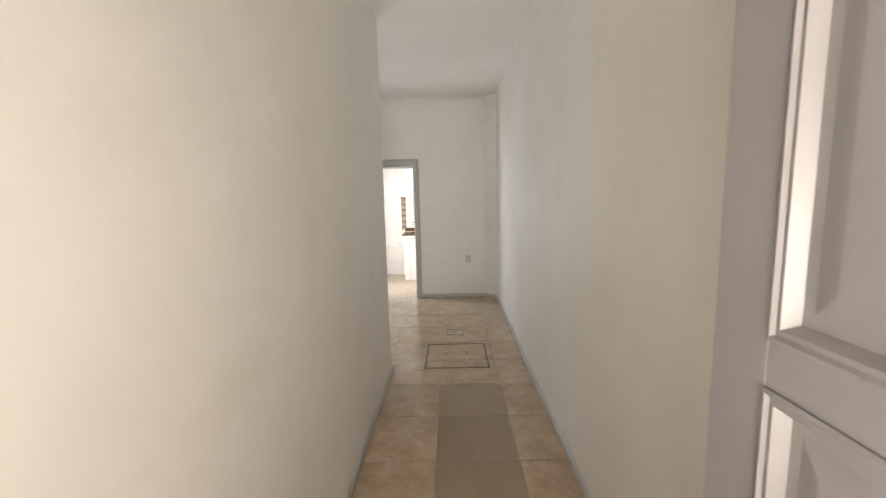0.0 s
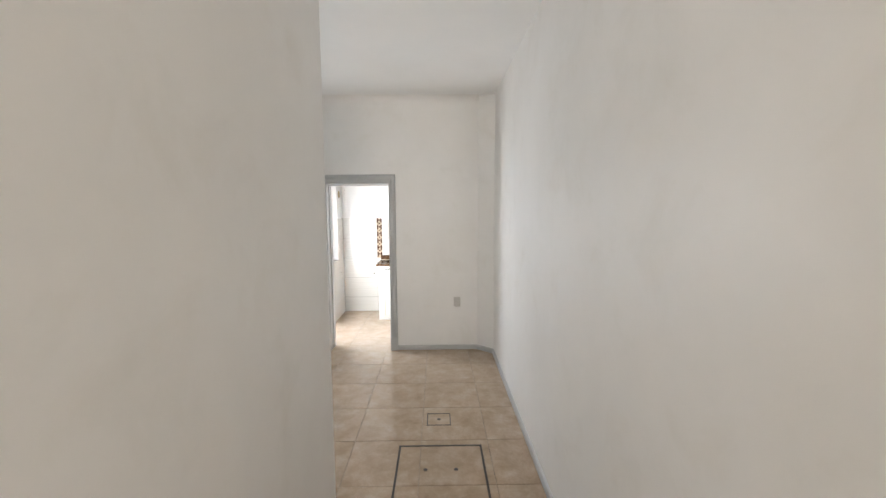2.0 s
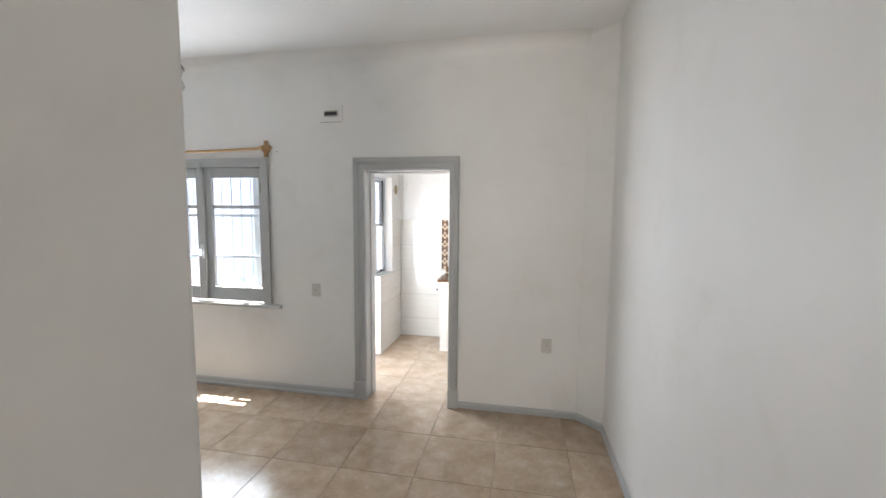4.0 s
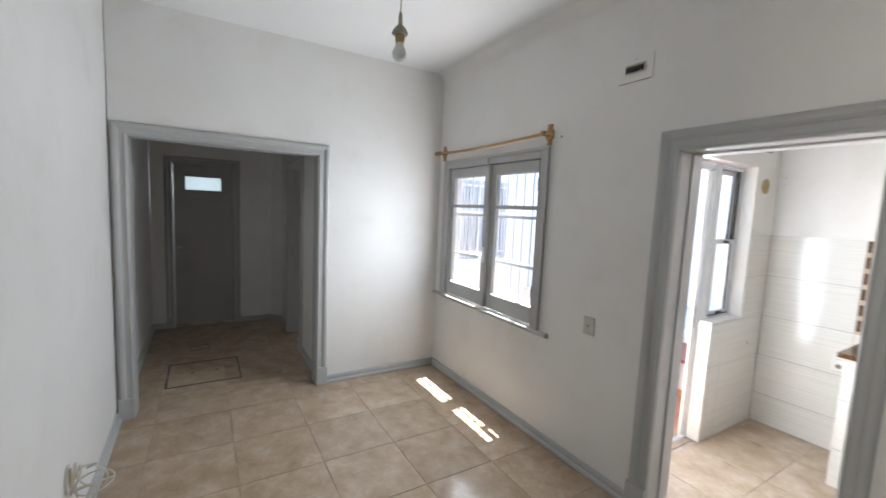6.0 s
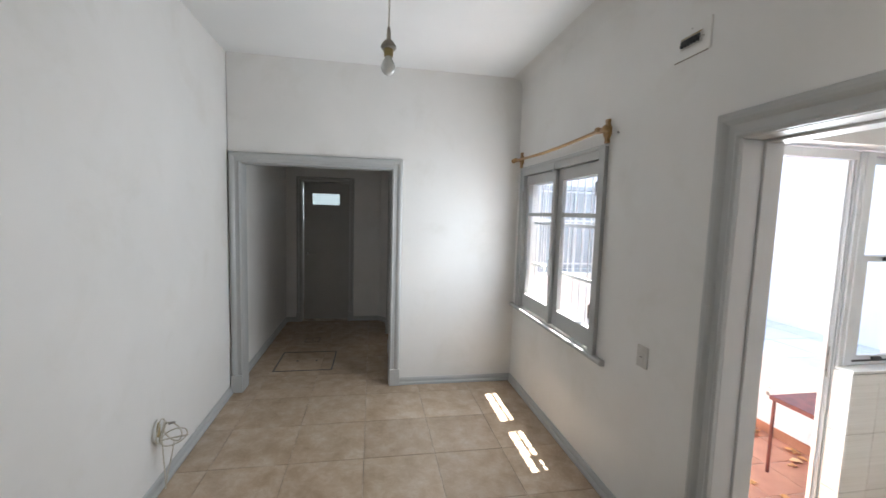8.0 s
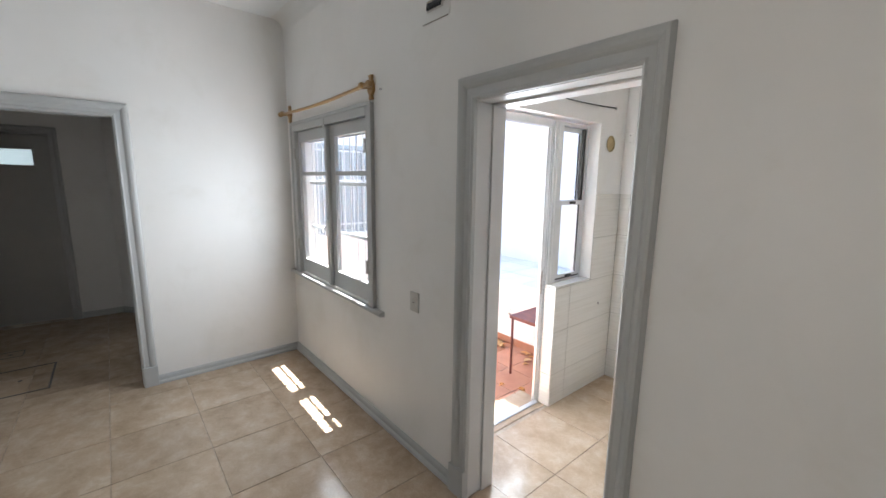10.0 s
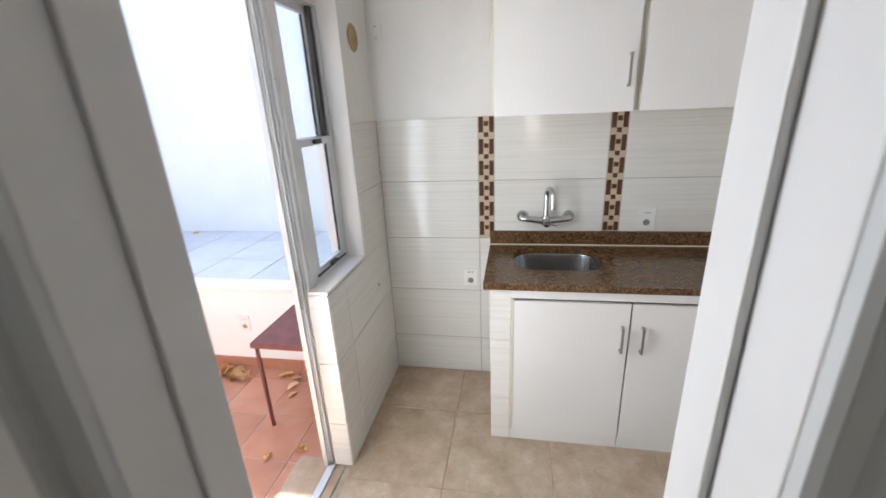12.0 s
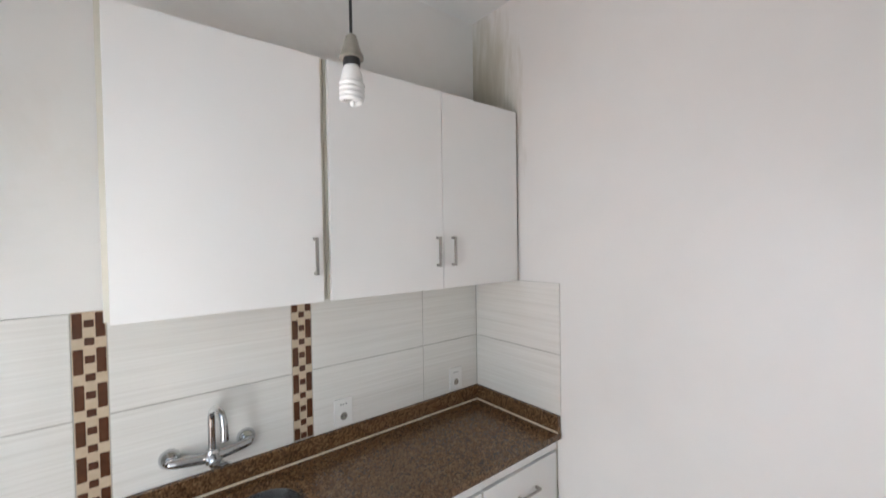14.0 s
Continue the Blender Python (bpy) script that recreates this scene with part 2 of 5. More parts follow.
def dry_leaf():
    k = Mat("dry_leaf", (0.45, 0.2, 0.05), 0.6)
    k.color(k.ramp(k.random(), [(0.0, (0.80, 0.50, 0.22)), (0.5, (0.70, 0.36, 0.12)), (1.0, (0.82, 0.60, 0.34))]))
    return k.m


def wood_floor():
    k = Mat("dark_red_floorboard", (0.12, 0.045, 0.035), 0.3)
    k.color(k.ramp(k.noise(4, 5, vec=k.stretch((20, 2, 1))), [(0.3, (0.14, 0.05, 0.04)), (0.7, (0.08, 0.03, 0.025))]))
    return k.m


def clear_glass(name, tint=(0.96, 0.98, 0.98), gloss=0.06):
    """A thin pane: light goes straight through, and a little is mirrored."""
    m = bpy.data.materials.new(name)
    m.use_nodes = True
    t = m.node_tree
    t.nodes.remove(t.nodes["Principled BSDF"])
    tr = t.nodes.new("ShaderNodeBsdfTransparent")
    tr.inputs["Color"].default_value = (*tint, 1)
    gl = t.nodes.new("ShaderNodeBsdfGlossy")
    gl.inputs["Roughness"].default_value = 0.02
    mx = t.nodes.new("ShaderNodeMixShader")
    mx.inputs["Fac"].default_value = gloss
    t.links.new(tr.outputs[0], mx.inputs[1])
    t.links.new(gl.outputs[0], mx.inputs[2])
    t.links.new(mx.outputs[0], t.nodes["Material Output"].inputs["Surface"])
    return m


def frosted_glass():
    m = bpy.data.materials.new("frosted_glass")
    m.use_nodes = True
    t = m.node_tree
    t.nodes.remove(t.nodes["Principled BSDF"])
    tl = t.nodes.new("ShaderNodeBsdfTranslucent")
    tl.inputs["Color"].default_value = (0.85, 0.9, 0.9, 1)
    tr = t.nodes.new("ShaderNodeBsdfTransparent")
    mx = t.nodes.new("ShaderNodeMixShader")
    mx.inputs["Fac"].default_value = 0.25
    t.links.new(tl.outputs[0], mx.inputs[1])
    t.links.new(tr.outputs[0], mx.inputs[2])
    t.links.new(mx.outputs[0], t.nodes["Material Output"].inputs["Surface"])
    return m


M_STEEL, M_ALU, M_PINE, M_FTILE, M_WTILE, M_GRANITE = steel(), aluminium(), varnished(), floor_tile(), wall_tile(), granite()
M_TERRA, M_PAVER, M_RED, M_LEAF, M_BOARDS = terracotta(), grey_paver(), rusty_paint(), dry_leaf(), wood_floor()
M_MOSB = mosaic("brown_mosaic", (0.105, 0.040, 0.019), (0.07, 0.027, 0.013), 0.2)
M_MOSD = mosaic("dark_mosaic", (0.10, 0.04, 0.022), (0.07, 0.028, 0.016), 0.2)
M_MOSC = mosaic("cream_mosaic", (0.58, 0.47, 0.34), (0.5, 0.39, 0.27), 0.2)
M_GLASS = clear_glass("window_glass")
M_FROST = frosted_glass()
M_SHUTTER = painted("blue_grey_shutter_paint", (0.37, 0.41, 0.44), (0.32, 0.36, 0.39), 0.5, 0.05, 3)
M_BARS = painted("white_bar_paint", (0.75, 0.76, 0.77), (0.68, 0.69, 0.70), 0.4, 0.05, 8)
M_HATCH = mosaic("dark_metal_strip", (0.055, 0.047, 0.04), (0.035, 0.03, 0.026), 0.5)


# ---- mesh helpers ----
def mesh_of(name, bm, material, smooth=False):
    me = bpy.data.meshes.new(name)
    bmesh.ops.recalc_face_normals(bm, faces=bm.faces)
    if smooth:
        for f in bm.faces:
            f.smooth = True
        for e in bm.edges:
            if len(e.link_faces) == 2 and e.calc_face_angle(0) > radians(40):
                e.smooth = False
    bm.to_mesh(me)
    bm.free()
    me.materials.append(material)
    return me


def thing(name, label, category, group="", kind="", at=(0, 0, 0), rz=0.0):
    ob = new(name)
    ob.empty_display_size = 0.1
    ob.matrix_world = pose(*at, 0, 0, rz)
    return tagged(ob, label, category, group, kind)


def solid(name, bm, material, label, category, group="", kind="", smooth=False):
    return tagged(new(name, mesh_of(name, bm, material, smooth)), label, category, group, kind)


def part(name, bm, material, parent, label="", smooth=False):
    ob = new(name, mesh_of(name, bm, material, smooth))
    ob.parent = parent
    return tagged(ob, label)


def box(lo, hi, bevel=0.0, bm=None, segments=2):
    own = bmesh.new()
    lo, hi = Vector(lo), Vector(hi)
    bmesh.ops.create_cube(own, size=1.0, matrix=Matrix.Translation((lo + hi) / 2) @ Matrix.Diagonal((*(hi - lo), 1)))
    if bevel:
        bmesh.ops.bevel(own, geom=own.edges[:], offset=bevel, segments=segments, affect="EDGES", profile=0.5)
    return merged(own, bm)


def merged(own, bm):
    if bm is None:
        return own
    me = bpy.data.meshes.new("tmp")
    own.to_mesh(me)
    own.free()
    bm.from_mesh(me)
    bpy.data.meshes.remove(me)
    return bm


def prism(outline, lo, hi, axis="z", bm=None):
    """An outline (pairs) drawn out along an axis from lo to hi. Pairs are (x, y), (x, z) for axis y, (y, z) for axis x."""
    own = bmesh.new()

    def put(p, w):
        return {"z": (p[0], p[1], w), "y": (p[0], w, p[1]), "x": (w, p[0], p[1])}[axis]
    a = [own.verts.new(put(p, lo)) for p in outline]
    b = [own.verts.new(put(p, hi)) for p in outline]
    own.faces.new(a)
    own.faces.new(b[::-1])
    for i in range(len(a)):
        j = (i + 1) % len(a)
        own.faces.new((a[i], b[i], b[j], a[j]))
    return merged(own, bm)


def lathe(profile, base=(0, 0, 0), direction=(0, 0, 1), steps=24, bm=None):
    """Profile pairs (radius, along) turned round an axis through base."""
    own = bmesh.new()
    q = Vector((0, 0, 1)).rotation_difference(Vector(direction).normalized()).to_matrix().to_4x4()
    m = Matrix.Translation(base) @ q
    rings = []
    for r, h in profile:
        if r < 1e-6:
            rings.append([own.verts.new(m @ Vector((0, 0, h)))])
        else:
            rings.append([own.verts.new(m @ Vector((r * math.cos(math.tau * i / steps), r * math.sin(math.tau * i / steps), h))) for i in range(steps)])
    for a, b in zip(rings, rings[1:]):
        for i in range(steps):
            j = (i + 1) % steps
            if len(a) == 1 and len(b) > 1:
                own.faces.new((a[0], b[i], b[j]))
            elif len(b) == 1 and len(a) > 1:
                own.faces.new((a[i], a[j], b[0]))
            elif len(a) > 1:
                own.faces.new((a[i], a[j], b[j], b[i]))
    for ring in (rings[0], rings[-1]):
        if len(ring) > 1:
            own.faces.new(ring)
    return merged(own, bm)


def tube(points, radius, sides=10, bm=None):
    """A round tube along points; radius a number or a list."""
    own = bmesh.new()
    pts = [Vector(p) for p in points]
    radii = radius if isinstance(radius, list) else [radius] * len(pts)
    side = None
    rings = []
    for i, p in enumerate(pts):
        d = (pts[min(i + 1, len(pts) - 1)] - pts[max(i - 1, 0)]).normalized()
        if side is None:
            side = d.orthogonal().normalized()
        side = (side - d * side.dot(d)).normalized()
        up = d.cross(side)
        rings.append([own.verts.new(p + radii[i] * (side * math.cos(math.tau * k / sides) + up * math.sin(math.tau * k / sides))) for k in range(sides)])
    for a, b in zip(rings, rings[1:]):
        for k in range(sides):
            j = (k + 1) % sides
            own.faces.new((a[k], a[j], b[j], b[k]))
    own.faces.new(rings[0])
    own.faces.new(rings[-1][::-1])
    return merged(own, bm)


def wall_sheet(name, axis, t0, t1, u, v, openings, material, label, bow=None):
    """A wall t0..t1 thick across axis ('x' or 'y'), u along it, v up, with openings (u0, u1, v0, v1) cut through."""
    us = sorted({*u, *[k for o in openings for k in o[:2]]})
    vs = sorted({*v, *[k for o in openings for k in o[2:]]})
    bm = bmesh.new()
    vert = {}

    def at(i, j, w):
        if (i, j, w) not in vert:
            p = (w, us[i], vs[j]) if axis == "x" else (us[i], w, vs[j])
            vert[i, j, w] = bm.verts.new(p)
        return vert[i, j, w]

    def full(i, j):
        if not (0 <= i < len(us) - 1 and 0 <= j < len(vs) - 1):
            return False
        a, b = (us[i] + us[i + 1]) / 2, (vs[j] + vs[j + 1]) / 2
        return not any(o[0] < a < o[1] and o[2] < b < o[3] for o in openings)
    for i in range(len(us) - 1):
        for j in range(len(vs) - 1):
            if not full(i, j):
                continue
            for w in (t0, t1):
                bm.faces.new((at(i, j, w), at(i + 1, j, w), at(i + 1, j + 1, w), at(i, j + 1, w)))
            for di, dj, a, b in ((-1, 0, (i, j), (i, j + 1)), (1, 0, (i + 1, j), (i + 1, j + 1)), (0, -1, (i, j), (i + 1, j)), (0, 1, (i, j + 1), (i + 1, j + 1))):
                if not full(i + di, j + dj):
                    bm.faces.new((at(*a, t0), at(*b, t0), at(*b, t1), at(*a, t1)))
    return solid(name, bm, material, label, "wall", kind="structure")


# ---- large structure ----
wall_sheet("wall_north", "y", 0.0, WT, (-4.17, 1.15), (-0.1, CEIL + 0.15), [(-3.24, -1.93, 0.80, 2.06), (-1.008, -0.250, -0.1, 2.002)],
           M_WALL, "white painted plaster wall with window and kitchen doorway")
wall_sheet("wall_west", "x", WEST - 0.14, WEST, (SOUTH, 0.0), (-0.1, CEIL + 0.05), [(-2.545, -1.205, -0.1, 2.063)],
           M_WALL, "white painted plaster wall with a wide passage opening")
wall_sheet("wall_east", "x", EAST, EAST + 0.15, (-7.3, 0.0), (-0.1, CEIL + 0.05), [], M_WALL, "long white painted plaster wall of the corridor")
solid("wall_south", prism([(-7.3, -2.645), (-3.408, -2.635), (-0.42, -2.598), (-0.42, -2.78), (-7.3, -2.78)], -0.1, CEIL + 0.05), M_WALL, "white painted plaster wall along room and passage", "wall", kind="structure")


def corridor_wall():
    """The corridor's inner wall, with a rounded corner at the room."""
    r, x1, x0, SY = 0.022, -0.28, -0.42, -2.596
    arc = [(x1 - r + r * math.cos(a), SY - r + r * math.sin(a)) for a in [math.pi / 2 * k / 6 for k in range(7)]]
    outline = [(x0, -7.3), (x1, -7.3)] + arc + [(x0, SY)]
    solid("wall_corridor", prism(outline, -0.1, CEIL + 0.05), M_WALL, "white painted plaster wall with a rounded corner", "wall", kind="structure")


corridor_wall()
solid("wall_chamfer", prism([(0.775, 0.0), (0.97, -0.175), (0.97, 0.0)], 0.0, CEIL), M_WALL, "white slanted corner strip of the room", "wall", kind="structure")
wall_sheet("wall_passage_end", "x", PEND - 0.12, PEND, (SOUTH, -1.02), (-0.1, CEIL + 0.05), [(-2.425, -1.725, -0.1, 2.08)], M_WALL, "white painted end wall of the dim passage")
wall_sheet("wall_passage_north", "y", PN, PN + 0.12, (PEND, WEST - 0.14), (-0.1, CEIL + 0.05), [(-5.06, -4.34, -0.1, 2.063)], M_WALL, "white painted passage wall with a bedroom doorway")
solid("wall_passage_corner", prism([(PEND, -1.28), (-5.62, PN), (PEND, PN)], 0.0, CEIL), M_WALL, "white slanted corner strip of the passage", "wall", kind="structure")

# closing walls of the side rooms and the vestibule
wall_sheet("wall_bathroom", "x", -7.3, -7.18, (SOUTH, PN + 0.12), (-0.1, CEIL + 0.05), [], M_WALL, "plain white bathroom wall")
wall_sheet("wall_bathroom_side", "y", PN, PN + 0.12, (-9.5, PEND - 0.001), (-0.1, CEIL + 0.05), [], M_WALL, "plain white wall between bathroom and bedroom")
wall_sheet("wall_bedroom_west", "x", -9.62, -9.5, (PN, 1.7), (-0.1, CEIL + 0.05), [], M_WALL, "plain white bedroom wall")
wall_sheet("wall_bedroom_north", "y", 1.6, 1.72, (-9.5, -4.17), (-0.1, CEIL + 0.05), [], M_WALL, "plain white bedroom wall")
wall_sheet("wall_vestibule", "y", -7.42, -7.3, (-0.42, 1.1), (-0.1, CEIL + 0.05), [], M_WALL, "plain white end wall of the vestibule")
wall_sheet("wall_entrance", "y", -6.16, -6.02, (-0.28, EAST), (0.0, CEIL), [(-0.2, 0.75, 0.0, 2.14)], M_WALL, "white wall round the entrance doorway")

# kitchen walls
wall_sheet("wall_kitchen_west", "x", KW - 0.17, KW, (WT, KN), (-0.1, CEIL + 0.05), [(0.22, 1.50, -0.1, 2.06)], M_WALL, "white kitchen wall with patio door and side window")
wall_sheet("wall_kitchen_north", "y", KN, KN + 0.15, (KW - 0.17, KE + 0.15), (-0.1, CEIL + 0.05), [], M_WALL, "white kitchen wall above the tiles")
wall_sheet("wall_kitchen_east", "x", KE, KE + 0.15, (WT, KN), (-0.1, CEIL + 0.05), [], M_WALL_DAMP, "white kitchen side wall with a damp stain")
half = box((KW - 0.085, 1.06, 0.0), (KW, 1.50, 0.895))
box((KW - 0.17, 1.165, 0.0), (KW - 0.085, 1.50, 0.895), bm=half)
solid("wall_kitchen_sill", half, M_WALL, "low tiled wall under the kitchen side window", "wall", kind="structure")

# ceilings
solid("ceiling", prism([(-9.6, SOUTH - 0.14), (-0.42, SOUTH - 0.14), (-0.42, -7.42), (1.1, -7.42), (1.1, 0.0), (-4.17, 0.0), (-4.17, 1.7), (-9.6, 1.7)], CEIL, CEIL + 0.16),
      M_CEIL, "white painted ceiling of room, corridor and passage", "ceiling", kind="structure")
solid("ceiling_kitchen", box((KW, WT, CEIL), (KE, KN, CEIL + 0.12)), M_CEIL, "white painted kitchen ceiling", "ceiling", kind="structure")


def cove(name, p0, p1, inward):
    """A soft plaster cove between wall and ceiling."""
    r = 0.10
    p0, p1, n = Vector((*p0, 0)), Vector((*p1, 0)), Vector((*inward, 0))
    bm = bmesh.new()
    rows = []
    for p in (p0, p1):
        pts = [p + n * 0.0 + Vector((0, 0, CEIL - r))]
        for k in range(1, 7):
            a = math.pi / 2 * k / 6
            pts.append(p + n * (r - r * math.cos(a)) + Vector((0, 0, CEIL - r + r * math.sin(a))))
        pts.append(p + Vector((0, 0, CEIL)))
        rows.append([bm.verts.new(q) for q in pts])
    k = len(rows[0])
    for i in range(k):
        j = (i + 1) % k
        bm.faces.new((rows[0][i], rows[0][j], rows[1][j], rows[1][i]))
    bm.faces.new(rows[0])
    bm.faces.new(rows[1][::-1])
    solid(name, bm, M_WALL, "soft rounded plaster cove at the ceiling", "cove", kind="structure", smooth=True)


cove("trim_cove_north", (WEST, 0.0), (0.78, 0.0), (0, -1))

# floors under the tiles
solid("floor", prism([(-5.89, SOUTH - 0.1), (-0.4, SOUTH - 0.1), (-0.4, -7.42), (1.1, -7.42), (1.1, 0.05), (1.1, 2.0), (KW - 0.03, 2.0), (KW - 0.03, 0.05), (-4.0, 0.05), (-4.0, PN + 0.1), (-5.89, PN + 0.1)], -0.12, -0.0035),
      M_GROUT, "beige ceramic tiled floor with thin joints", "floor", kind="structure")
solid("floor_bedroom", box((-9.6, PN + 0.1, -0.12), (-4.0, 1.7, -0.002)), M_BOARDS, "dark red wooden bedroom floor", "floor", kind="structure")
solid("floor_bathroom", box((-7.3, SOUTH - 0.1, -0.12), (-5.89, PN + 0.1, -0.002)), M_GROUT, "plain beige bathroom floor", "floor", kind="structure")


# ---- trim: casings, baseboards ----
CASING = [(0.0, 0.0), (0.0, 0.020), (0.010, 0.026), (0.020, 0.020), (0.048, 0.018), (0.056, 0.026), (0.066, 0.032), (0.080, 0.034), (0.092, 0.030), (0.100, 0.012), (0.100, 0.0)]


def casing(parent, axis, face, out, a0, a1, head, width=0.1, block=0.16, width2=None):
    """A moulded casing round an opening a0..a1, head high, on the face of a wall; out: the side on which it stands proud."""
    prof = [(u * width / 0.1, v) for u, v in CASING]
    k2 = (width2 or width) / width

    def put(a, z, v):
        w = face + out * v
        return (a, w, z) if axis == "y" else (w, a, z)

    def strip(ends):
        bm = bmesh.new()
        rows = [[bm.verts.new(put(*e(u), v)) for u, v in prof] for e in ends]
        n = len(prof)
        for i in range(n):
            j = (i + 1) % n
            bm.faces.new((rows[0][i], rows[0][j], rows[1][j], rows[1][i]))
        bm.faces.new(rows[0])
        bm.faces.new(rows[1][::-1])
        return bm
    part("casing_leg", strip([lambda u: (a0 - u, block), lambda u: (a0 - u, head + u)]), M_TRIM, parent)
    part("casing_leg", strip([lambda u: (a1 + u * k2, block), lambda u: (a1 + u * k2, head + u)]), M_TRIM, parent)
    part("casing_head", strip([lambda u: (a0 - u, head + u), lambda u: (a1 + u * k2, head + u)]), M_TRIM, parent)
    for c0, c1 in ((a0 - width - 0.004, a0), (a1, a1 + width * k2 + 0.004)):
        w0, w1 = sorted((face, face + out * 0.040))
        lo, hi = ((c0, w0, 0.0), (c1, w1, block)) if axis == "y" else ((w0, c0, 0.0), (w1, c1, block))
        part("plinth_block", box(lo, hi, 0.004), M_TRIM, parent)


def lining(parent, axis, w0, w1, a0, a1, head, t=0.02, stop=None, material=None):
    """Boards that line an opening; stop: a raised strip (w0, w1) against which a door shuts."""
    material = material or M_TRIM

    def b(lo_a, hi_a, z0, z1, wa=w0, wb=w1):
        return box((lo_a, wa, z0), (hi_a, wb, z1), 0.003) if axis == "y" else box((wa, lo_a, z0), (wb, hi_a, z1), 0.003)
    part("jamb", b(a0 - t, a0, 0.0, head), material, parent)
    part("jamb", b(a1, a1 + t, 0.0, head), material, parent)
    part("head_jamb", b(a0 - t, a1 + t, head, head + t), material, parent)
    if stop:
        part("door_stop", b(a0, a0 + 0.012, 0.0, head, *stop), material, parent)
        part("door_stop", b(a1 - 0.012, a1, 0.0, head, *stop), material, parent)
        part("door_stop", b(a0 + 0.012, a1 - 0.012, head - 0.012, head, *stop), material, parent)


kd = thing("door_1", "grey painted moulded frame of the open kitchen doorway", "door frame", kind="structure", at=(-0.63, 0.08, 0))
kd.matrix_world = Matrix.Identity(4)
casing(kd, "y", 0.0, -1, -0.990, -0.267, 1.986, 0.108, 0.16, 0.080)
lining(kd, "y", -0.004, WT + 0.006, -0.988, -0.269, 1.983, 0.018, (0.09, WT + 0.003), M_JAMB)

po = thing("door_2", "grey painted moulded frame of the wide passage opening", "door frame", kind="structure")
casing(po, "x", WEST, 1, -2.53, -1.22, 2.05, 0.092)
lining(po, "x", WEST - 0.145, WEST + 0.004, -2.525, -1.225, 2.045, 0.018)

bd_frame = thing("door_3", "grey painted frame of the bathroom door", "door frame", kind="structure")
casing(bd_frame, "x", PEND, 1, -2.41, -1.74, 2.065, 0.075, 0.14)
lining(bd_frame, "x", PEND - 0.122, PEND + 0.003, -2.405, -1.745, 2.06, 0.018)
part("door_stop", box((PEND - 0.12, -2.405, 2.038), (PEND - 0.095, -1.745, 2.06), 0.002), M_TRIM, bd_frame)

br_frame = thing("door_4", "grey painted frame of the open bedroom doorway", "door frame", kind="structure")
casing(br_frame, "y", PN, -1, -5.045, -4.355, 2.05, 0.08, 0.14)
lining(br_frame, "y", PN - 0.003, PN + 0.123, -5.04, -4.36, 2.045, 0.018, (PN + 0.04, PN + 0.10))
part("strike_plate", box((-5.0405, PN + 0.012, 0.98), (-5.036, PN + 0.034, 1.10), 0.001), M_NICKEL, br_frame, "small metal strike plate")

BASE = [(0.0, 0.0), (0.029, 0.0), (0.030, 0.010), (0.027, 0.019), (0.020, 0.025), (0.016, 0.027), (0.015, 0.050), (0.011, 0.059), (0.004, 0.066), (0.0, 0.066)]


BASE_THIN = [(0.0, 0.0), (0.016, 0.0), (0.016, 0.036), (0.012, 0.047), (0.005, 0.054), (0.0, 0.054)]


def baseboard(p0, p1, inward, shoe=True):
    outline = BASE if shoe else BASE_THIN
    p0, p1, n = Vector((*p0, 0)), Vector((*p1, 0)), Vector((*inward, 0)).normalized()
    bm = bmesh.new()
    rows = [[bm.verts.new(p + n * (v + 0.0005) + Vector((0, 0, z + 0.0005))) for v, z in outline] for p in (p0, p1)]
    k = len(outline)
    for i in range(k):
        j = (i + 1) % k
        bm.faces.new((rows[0][i], rows[0][j], rows[1][j], rows[1][i]))
    bm.faces.new(rows[0])
    bm.faces.new(rows[1][::-1])
    solid("baseboard", bm, M_TRIM, "low grey painted wooden baseboard along the wall", "baseboard", kind="structure")


baseboard((WEST, 0.0), (-1.105, 0.0), (0, -1))
baseboard((-0.185, 0.0), (0.775, 0.0), (0, -1), False)
baseboard((0.775, 0.0), (0.95, -0.157), (-0.67, -0.74), False)
baseboard((EAST, -0.16), (EAST, -6.02), (-1, 0), False)
baseboard((WEST, -1.123), (WEST, 0.0), (1, 0))
baseboard((-0.30, -2.597), (WEST, -2.635), (0, 1))
baseboard((-0.28, -6.0), (-0.28, -2.62), (1, 0), False)
baseboard((PEND, -2.6405), (WEST - 0.146, -2.6355), (0, 1))
baseboard((PEND, -2.49), (PEND, SOUTH), (1, 0))
baseboard((PEND, -1.66), (PEND, -1.28), (1, 0))
baseboard((PEND, -1.28), (-5.62, PN), (0.62, -0.78))
baseboard((-5.62, PN), (-5.13, PN), (0, -1))
baseboard((-4.27, PN), (WEST - 0.146, PN), (0, -1))
baseboard((KE, WT + 0.03), (KE, 1.31), (-1, 0))
baseboard((-9.5, PN + 0.12), (-9.5, 1.6), (1, 0))


